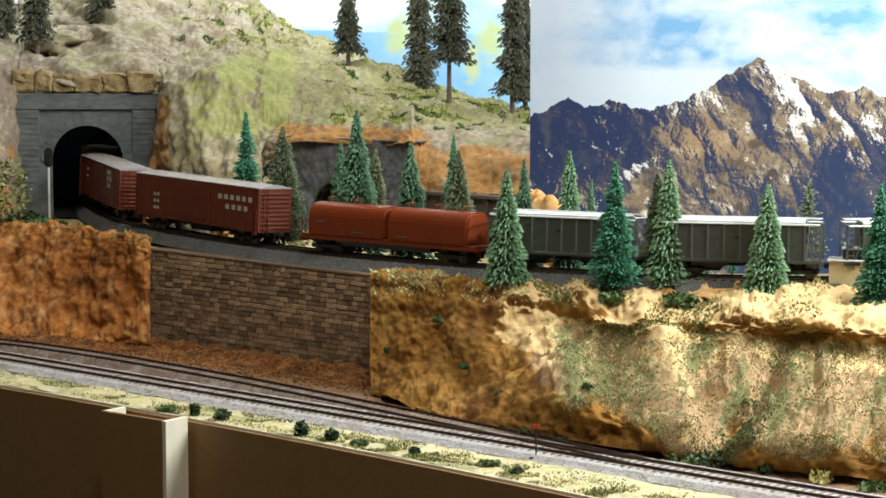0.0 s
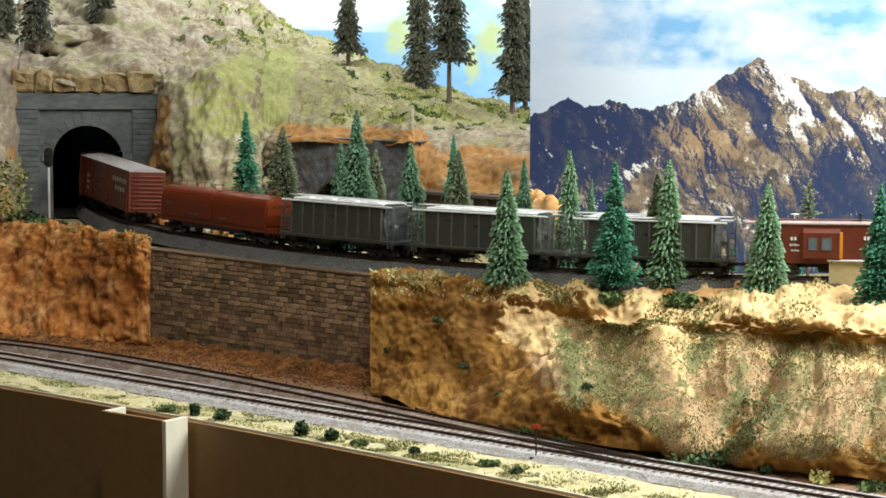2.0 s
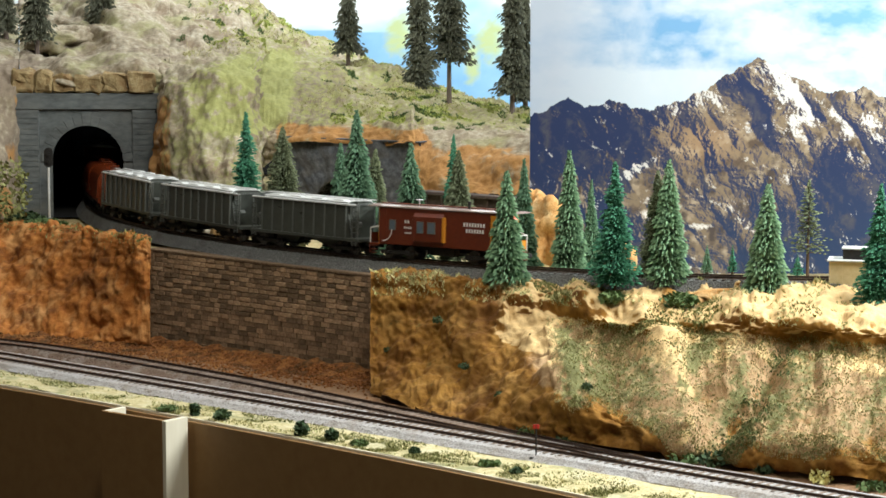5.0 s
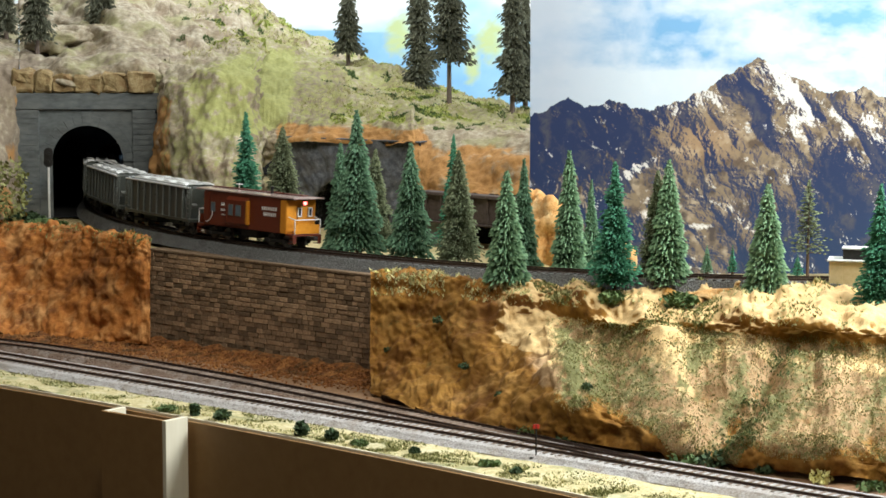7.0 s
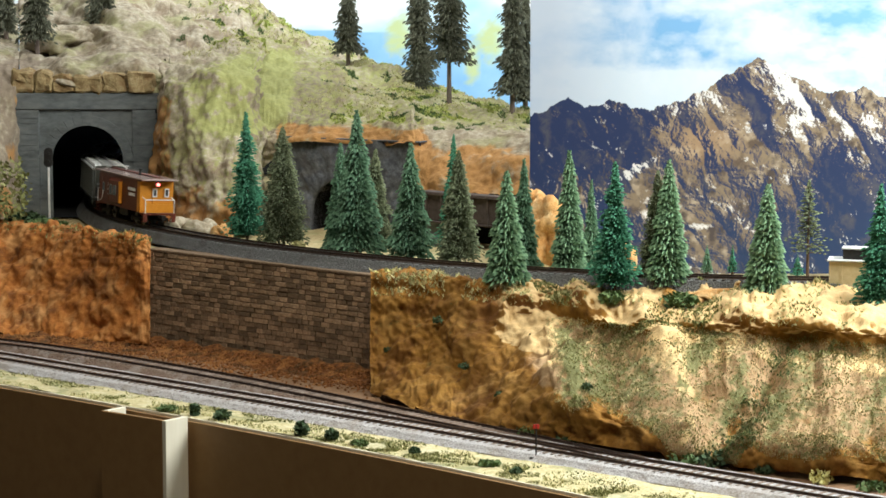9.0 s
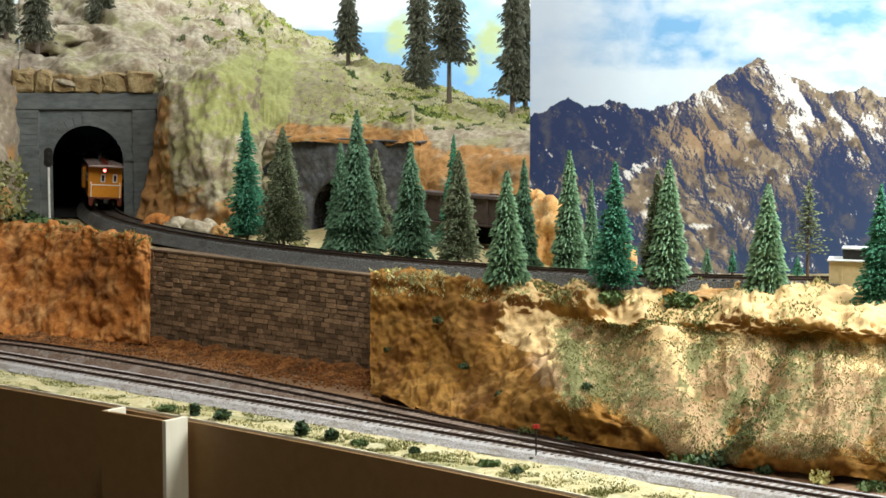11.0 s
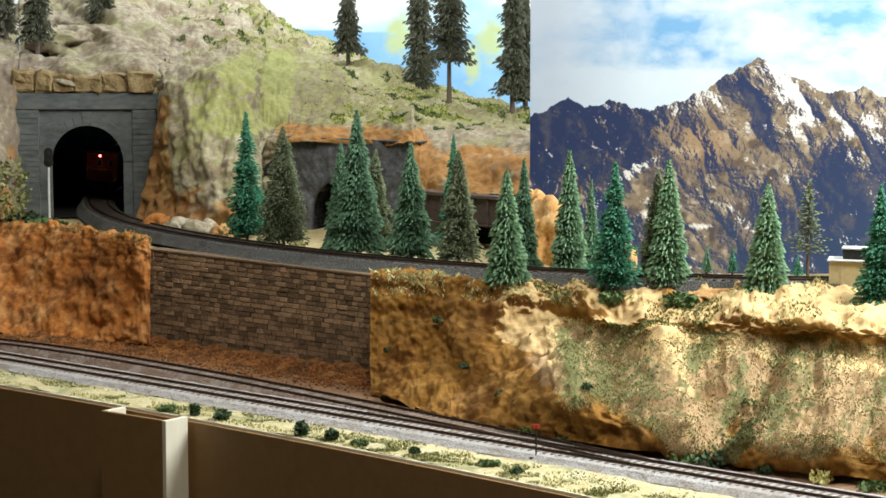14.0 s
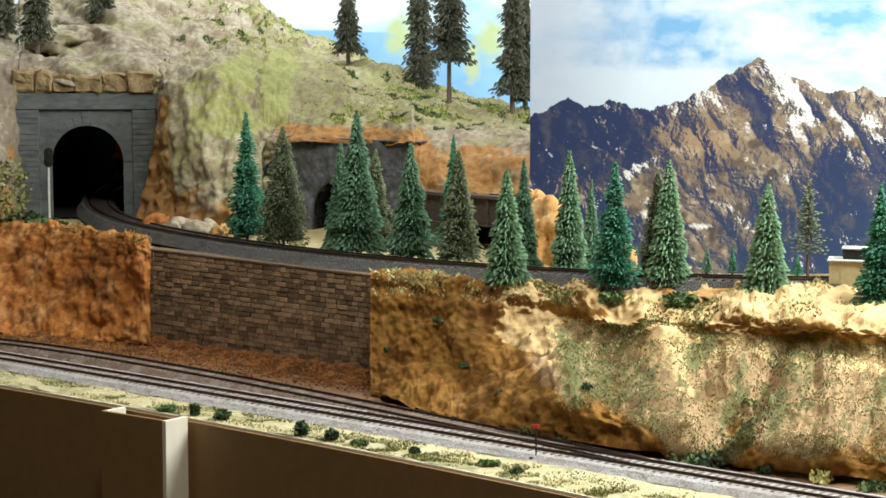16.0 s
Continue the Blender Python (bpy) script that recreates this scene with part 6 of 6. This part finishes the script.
def hopper_car(L):
    car = empty("covered_hopper", Matrix.Identity(4), "grey ribbed covered hopper car with roof hatches", "freight car", "cars of the freight train")
    hl, w = L / 2, 0.0166
    b0, b1 = -hl + 0.014, hl - 0.014
    side = [(-w, 0.0135), (w, 0.0135), (w, 0.0415), (w * 0.7, 0.0440), (-w * 0.7, 0.0440), (-w, 0.0415)]
    bm = prism(B(), side, b0, b1)
    bmesh.ops.bevel(bm, geom=bm.edges[:], offset=0.0004, segments=1, affect="EDGES")
    part("body", bm, M["hopper"], car)
    for e in (-1, 1):
        bm = B()
        xa, xb = (b1, hl - 0.003) if e > 0 else (b0, -hl + 0.003)
        v = [bm.verts.new(q) for q in ((xa, -w * 0.9, 0.0405), (xa, w * 0.9, 0.0405), (xa, w * 0.9, 0.015), (xa, -w * 0.9, 0.015), (xa + (xb - xa) * 0.2, -w * 0.9, 0.0405), (xa + (xb - xa) * 0.2, w * 0.9, 0.0405))]
        for q in ((4, 5, 2, 3), (0, 1, 5, 4), (1, 2, 5), (0, 4, 3)):
            bm.faces.new([v[i] for i in q])
        bmesh.ops.recalc_face_normals(bm, faces=bm.faces)
        part("slope_sheet", bm, M["hopper"], car)
        part("end_deck", box(B(), min(xa, e * hl), max(xa, e * hl), -w, w, 0.0110, 0.0138, 0.0003), M["hopper"], car)
        bm = B()
        for sy in (-1, 1):
            rod(bm, (e * (hl - 0.002), sy * 0.0155, 0.0125), (e * (hl - 0.002), sy * 0.0155, 0.0425), 0.0006, seg=6)
            rod(bm, (e * (hl - 0.008), sy * 0.0155, 0.0125), (e * (hl - 0.0135), sy * 0.0155, 0.034), 0.0006, seg=6)
        rod(bm, (e * (hl - 0.002), -0.0155, 0.0425), (e * (hl - 0.002), 0.0155, 0.0425), 0.0006, seg=6)
        part("end_frame", bm, M["hopper_pale"], car)
        part("end_ladder", ladder(B(), e * (hl - 0.0012), -0.010, 0.010, 0.043, n=8, axis="y"), M["hopper_pale"], car)
        for sy in (-1, 1):
            part("side_ladder", ladder(B(), e * (hl - 0.005), sy * (w + 0.0004), 0.008, 0.043, n=8), M["hopper_pale"], car)
        bm = rod(B(), (e * (hl - 0.006), 0.008, 0.0255), (e * (hl - 0.006), 0.013, 0.0255), 0.0022, seg=12)
        part("brake_cylinder", bm, M["hopper_pale"], car)
    for sy in (-1, 1):
        for k in range(9):
            x = b0 + 0.0006 + k * (b1 - b0 - 0.0012) / 8
            part("side_rib", box(B(), x - 0.0006, x + 0.0006, min(sy * w, sy * (w + 0.0015)), max(sy * w, sy * (w + 0.0015)), 0.0135, 0.0412, 0.0002), M["hopper_pale"], car)
        part("side_sill", box(B(), -hl + 0.002, hl - 0.002, min(sy * (w - 0.001), sy * (w + 0.001)), max(sy * (w - 0.001), sy * (w + 0.001)), 0.0115, 0.0140, 0.0003), M["hopper"], car)
        part("eave_rail", box(B(), -hl + 0.003, hl - 0.003, min(sy * (w - 0.0015), sy * (w + 0.0016)), max(sy * (w - 0.0015), sy * (w + 0.0016)), 0.0410, 0.0424, 0.0003), M["grey_top"], car)
        part("roof_walk", box(B(), -hl + 0.002, hl - 0.002, min(sy * 0.0030, sy * 0.0062), max(sy * 0.0030, sy * 0.0062), 0.0454, 0.0458), M["grey_top"], car)
        for k in range(4):
            x = b0 + (b1 - b0) * (k + 0.5) / 4
            part("roof_hatch", box(B(), x - 0.0060, x + 0.0060, min(sy * 0.0075, sy * 0.0145), max(sy * 0.0075, sy * 0.0145), 0.0430, 0.0452, 0.0005), M["grey_top"], car)
    for k in (-1, 1):
        bm = B()
        v = [bm.verts.new((k * 0.022 + sx * a, sy * b_, z)) for z, a, b_ in ((0.0136, 0.019, 0.0155), (0.0052, 0.0055, 0.007)) for sx, sy in ((-1, -1), (1, -1), (1, 1), (-1, 1))]
        for i in range(4):
            bm.faces.new((v[i], v[(i + 1) % 4], v[4 + (i + 1) % 4], v[4 + i]))
        bm.faces.new(v[4:])
        bmesh.ops.recalc_face_normals(bm, faces=bm.faces)
        part("hopper_bay", bm, M["hopper"], car)
        part("outlet_gate", box(B(), k * 0.022 - 0.007, k * 0.022 + 0.007, -0.0085, 0.0085, 0.0042, 0.0055, 0.0003), M["under"], car)
    part("roof_panel", box(B(), b0 + 0.0005, b1 - 0.0005, -w * 0.92, w * 0.92, 0.0424, 0.0443, 0.0008), M["grey_top"], car, "grey roof panel, paled for the light from above")
    part("underframe", box(B(), -hl + 0.003, hl - 0.003, -0.004, 0.004, 0.0080, 0.0112), M["under"], car)
    lettering(car, [(0.030, 0.034, 0.0012, 3, 0.0016), (0.004, 0.030, 0.0018, 1, 0.004)], w + 0.0002, M["under"], "small dark stencilled marks")
    for e in (-1, 1):
        truck(car, e * (hl - 0.020))
        coupler(car, e * hl, e)
    return car


def caboose_car():
    car = empty("caboose", Matrix.Identity(4), "brown-red bay window caboose with orange ends", "caboose", "cars of the freight train")
    L, w = 0.112, 0.0160
    hl = L / 2
    part("body", box(B(), -hl, hl, -w, w, 0.0120, 0.0426, 0.0003), M["oxide"], car)
    roof = [(-0.0172, 0.0422), (0.0172, 0.0422), (0.0172, 0.0432), (0.0085, 0.0440), (0, 0.0443), (-0.0085, 0.0440), (-0.0172, 0.0432)]
    part("roof", prism(B(), roof, -0.0665, 0.0665), M["cab_roof"], car, "brown-red roof overhanging both ends, paled for glare")
    part("roof_walk", box(B(), -0.063, 0.063, -0.0028, 0.0028, 0.0446, 0.0451), M["oxide"], car)
    bm = rod(B(), (-0.022, 0.004, 0.043), (-0.022, 0.004, 0.0495), 0.0011, seg=10)
    rod(bm, (-0.022, 0.004, 0.0490), (-0.022, 0.004, 0.0500), 0.0018, seg=10)
    part("smokejack", bm, M["under"], car)
    part("vent", rod(rod(B(), (0.028, 0, 0.044), (0.028, 0, 0.0485), 0.0005), (0.028, 0, 0.0485), (0.028, 0, 0.0490), 0.0030, seg=12), M["white"], car)
    for sy in (-1, 1):
        bay = prism(B(), [(sy * w * 0.98, 0.0135), (sy * (w + 0.0030), 0.0165), (sy * (w + 0.0030), 0.0360), (sy * w * 0.98, 0.0395)], -0.006, 0.022)
        by = part("bay_window", bay, M["oxide"], car)
        for x in (-0.0065, 0.0215):
            part("bay_side", box(B(), x - 0.0012, x + 0.0012, min(sy * w, sy * (w + 0.0033)), max(sy * w, sy * (w + 0.0033)), 0.0160, 0.0365, 0.0003), M["orange"] if x < 0 else M["oxide"], by, "orange painted bay corner" if x < 0 else "")
        for x0, x1, z0, z1, yy in ((0.0015, 0.0075, 0.0235, 0.0315, w + 0.0031), (0.0125, 0.0175, 0.0235, 0.0315, w + 0.0031), (0.041, 0.0455, 0.0245, 0.0315, w + 0.0002)):
            y0, y1 = (yy, yy + 0.0005) if sy > 0 else (-yy - 0.0005, -yy)
            bm = B()
            for q in ((x0 - 0.0008, x1 + 0.0008, z1, z1 + 0.0008), (x0 - 0.0008, x1 + 0.0008, z0 - 0.0008, z0), (x0 - 0.0008, x0, z0, z1), (x1, x1 + 0.0008, z0, z1)):
                box(bm, q[0], q[1], y0, y1, q[2], q[3])
            win = part("window", bm, M["hopper_pale"], car)
            part("pane", box(B(), x0, x1, y0 + (0 if sy > 0 else 0.0002), y1 - (0.0002 if sy > 0 else 0), z0, z1), M["pane"], win)
    for e in (-1, 1):
        x0, x1 = (hl, hl + 0.0006) if e > 0 else (-hl - 0.0006, -hl)
        part("end_wall", box(B(), x0, x1, -w, w, 0.0120, 0.0408), M["orange"], car, "orange painted end wall")
        for sy in (-1, 1):
            part("corner_panel", box(B(), min(e * hl, e * (hl - 0.0068)), max(e * hl, e * (hl - 0.0068)), min(sy * w, sy * (w + 0.0004)), max(sy * w, sy * (w + 0.0004)), 0.0125, 0.0405), M["orange"] if e < 0 else M["oxide"], car, "orange corner panel" if e < 0 else "")
        xo = e * (hl + 0.0008)
        part("end_door", box(B(), min(xo, xo + e * 0.0005), max(xo, xo + e * 0.0005), -0.0042, 0.0042, 0.0125, 0.0360, 0.0002), M["orange"], car)
        for yy in (0.0022, -0.0095):
            bm = B()
            q = (yy - 0.0022, yy + 0.0022)
            for y0, y1, z0, z1 in ((q[0], q[1], 0.0335, 0.0345), (q[0], q[1], 0.0265, 0.0275), (q[0], q[0] + 0.0009, 0.0275, 0.0335), (q[1] - 0.0009, q[1], 0.0275, 0.0335)):
                box(bm, min(xo, xo + e * 0.0011), max(xo, xo + e * 0.0011), y0, y1, z0, z1)
            win = part("end_window", bm, M["white"], car)
            part("pane", box(B(), min(xo, xo + e * 0.0007), max(xo, xo + e * 0.0007), q[0] + 0.0009, q[1] - 0.0009, 0.0275, 0.0335), M["under"], win)
        xp = e * (hl + 0.0098)
        part("platform", box(B(), min(e * hl, xp), max(e * hl, xp), -w, w, 0.0105, 0.0122, 0.0003), M["oxide"], car)
        bm = B()
        for yy in (-0.0140, 0.0140):
            rod(bm, (xp, yy, 0.0122), (xp, yy, 0.0245), 0.00045, seg=6)
        rod(bm, (xp, -0.0140, 0.0245), (xp, 0.0140, 0.0245), 0.00045, seg=6)
        for yy in (-0.0140, 0.0140):
            rod(bm, (xp, yy, 0.0245), (xp - e * 0.008, yy, 0.0265), 0.00045, seg=6)
        part("railing", bm, M["white"], car)
        part("railing_plate", box(B(), min(xp, xp - e * 0.0004), max(xp, xp - e * 0.0004), -0.0132, 0.0132, 0.0128, 0.0205), M["oxide"] if e > 0 else M["orange"], car)
        for sy in (-1, 1):
            bm = B()
            for k in range(3):
                box(bm, min(xp, xp - e * 0.006), max(xp, xp - e * 0.006), min(sy * 0.0120, sy * 0.0157), max(sy * 0.0120, sy * 0.0157), 0.0040 + 0.0028 * k, 0.0046 + 0.0028 * k)
            box(bm, min(xp, xp - e * 0.0005), max(xp, xp - e * 0.0005), min(sy * 0.0120, sy * 0.0157), max(sy * 0.0120, sy * 0.0157), 0.0040, 0.0110)
            part("steps", bm, M["oxide"], car)
        truck(car, e * (hl - 0.016))
        coupler(car, e * (hl + 0.009), e)
    part("marker_light", rod(B(), (-0.0625, 0.0012, 0.0385), (-0.0639, 0.0012, 0.0385), 0.0015, seg=12), M["marker"], car, "glowing red marker light")
    # added disc that keeps the marker's glow off the end wall
    part("light_shield", rod(B(), (-0.0624, 0.0012, 0.0385), (-0.0620, 0.0012, 0.0385), 0.0030, seg=14), M["under"], car)
    part("light_bracket", box(B(), -0.0633, -0.0620, 0.0004, 0.0020, 0.0395, 0.0424), M["under"], car)
    part("underframe", box(box(B(), -hl, hl, -0.004, 0.004, 0.0080, 0.0120), -0.014, 0.010, -0.012, 0.012, 0.0050, 0.0118, 0.0008), M["under"], car)
    lettering(car, [(-0.024, 0.0305, 0.0030, 8, 0.0026), (-0.0265, 0.0255, 0.0030, 7, 0.0025), (0.0315, 0.0300, 0.0026, 2, 0.0026), (0.0320, 0.0255, 0.0018, 4, 0.0019), (0.0310, 0.0215, 0.0014, 4, 0.0016)], w + 0.0002, M["white"], "small white stencilled marks")
    bm = B()
    for i in range(7):
        a, b = math.pi * i / 14, math.pi * (i + 1) / 14
        rod(bm, (0.0525 - 0.009 * math.sin(a), w + 0.0008, 0.0145 + 0.010 * (1 - math.sin(math.pi / 2 - a)) + 0.0), (0.0525 - 0.009 * math.sin(b), w + 0.0008, 0.0145 + 0.010 * (1 - math.sin(math.pi / 2 - b))), 0.0004, seg=5)
    part("grab_iron", bm, M["white"], car)
    return car


big = [(-0.038, 0.0358, 0.0042, 6, 0.0094), (-0.0500, 0.0275, 0.0042, 4, 0.0094), (0.068, 0.0305, 0.0028, 2, 0.0055), (0.068, 0.0245, 0.0026, 2, 0.0055), (0.068, 0.0185, 0.0026, 2, 0.0055), (0.0085, 0.0400, 0.0030, 1, 0.010), (-0.008, 0.0250, 0.0024, 2, 0.004)]
mid = [(0.058, 0.0365, 0.0022, 4, 0.0024), (0.058, 0.0300, 0.0022, 3, 0.0030), (-0.036, 0.0400, 0.0040, 5, 0.0040), (-0.038, 0.0335, 0.0050, 5, 0.0042), (-0.040, 0.0275, 0.0040, 3, 0.0050)]
CARS = [
    (boxcar(0.150, 0.0555, M["cream"], "cream high-roofed boxcar leading the train", [(0.05, 0.03, 0.004, 4, 0.005)]), 1.220, 0.150),
    (boxcar(0.182, 0.0480, M["oxide"], "oxide-red boxcar with white stencilled marks", mid), 1.036, 0.182),
    (boxcar(0.200, 0.0485, M["oxide"], "long oxide-red boxcar with large white lettering blocks", big, 0.046), 0.812, 0.200),
    (coil_car(0.174), 0.5760, 0.174),
]
hop = hopper_car(0.128)
CARS += [(hop, 0.4170, 0.128), (copy_thing(hop, Matrix.Identity(4)), 0.2780, 0.128), (copy_thing(hop, Matrix.Identity(4)), 0.1380, 0.128), (caboose_car(), 0.0, 0.112)]

# the caboose's place on the line, second by second; the cars keep their distance before it
WAY = [(-2, -0.238), (0, -0.030), (1.5, 0.127), (3.5, 0.336), (6.5, 0.6538), (8.5, 0.868), (9.2, 0.952), (11.3, 1.115), (12, 1.153), (13, 1.210), (14, 1.275), (15, 1.350), (16, 1.430), (18, 1.59)]


def way(t):
    i = max(k for k in range(1, len(WAY) - 2) if WAY[k][0] <= t or k == 1)
    (t0, a), (t1, b), (t2, c), (t3, d) = WAY[i - 1:i + 3]
    h, u = t2 - t1, (t - t1) / (t2 - t1)
    m1, m2 = h * (c - a) / (t2 - t0), h * (d - b) / (t3 - t1)
    return (2 * u**3 - 3 * u**2 + 1) * b + (u**3 - 2 * u**2 + u) * m1 + (-2 * u**3 + 3 * u**2) * c + (u**3 - u**2) * m2


def ride(s, L):
    """Pose of a car whose trucks stand on the line round s."""
    h = L / 2 - 0.024
    fx_, fy_, _ = line(s + h)
    bx_, by_, _ = line(s - h)
    return Matrix.Translation(((fx_ + bx_) / 2, (fy_ + by_) / 2, 0)) @ Matrix.Rotation(math.atan2(fy_ - by_, fx_ - bx_), 4, "Z") @ Matrix.Rotation(bank(s), 4, "X")


def motions():
    for car, gap, L in CARS:
        for ob in car.children_recursive:
            if ob.name.startswith("wheelset"):
                at = Matrix.Translation(ob.location)
                walk(ob, [(k / 15, at @ Matrix.Rotation(way(k / 15) / 0.0052, 4, "Y")) for k in range(241)])
        walk(car, [(k * 0.4, ride(way(k * 0.4) + gap, L)) for k in range(41)])


motions()
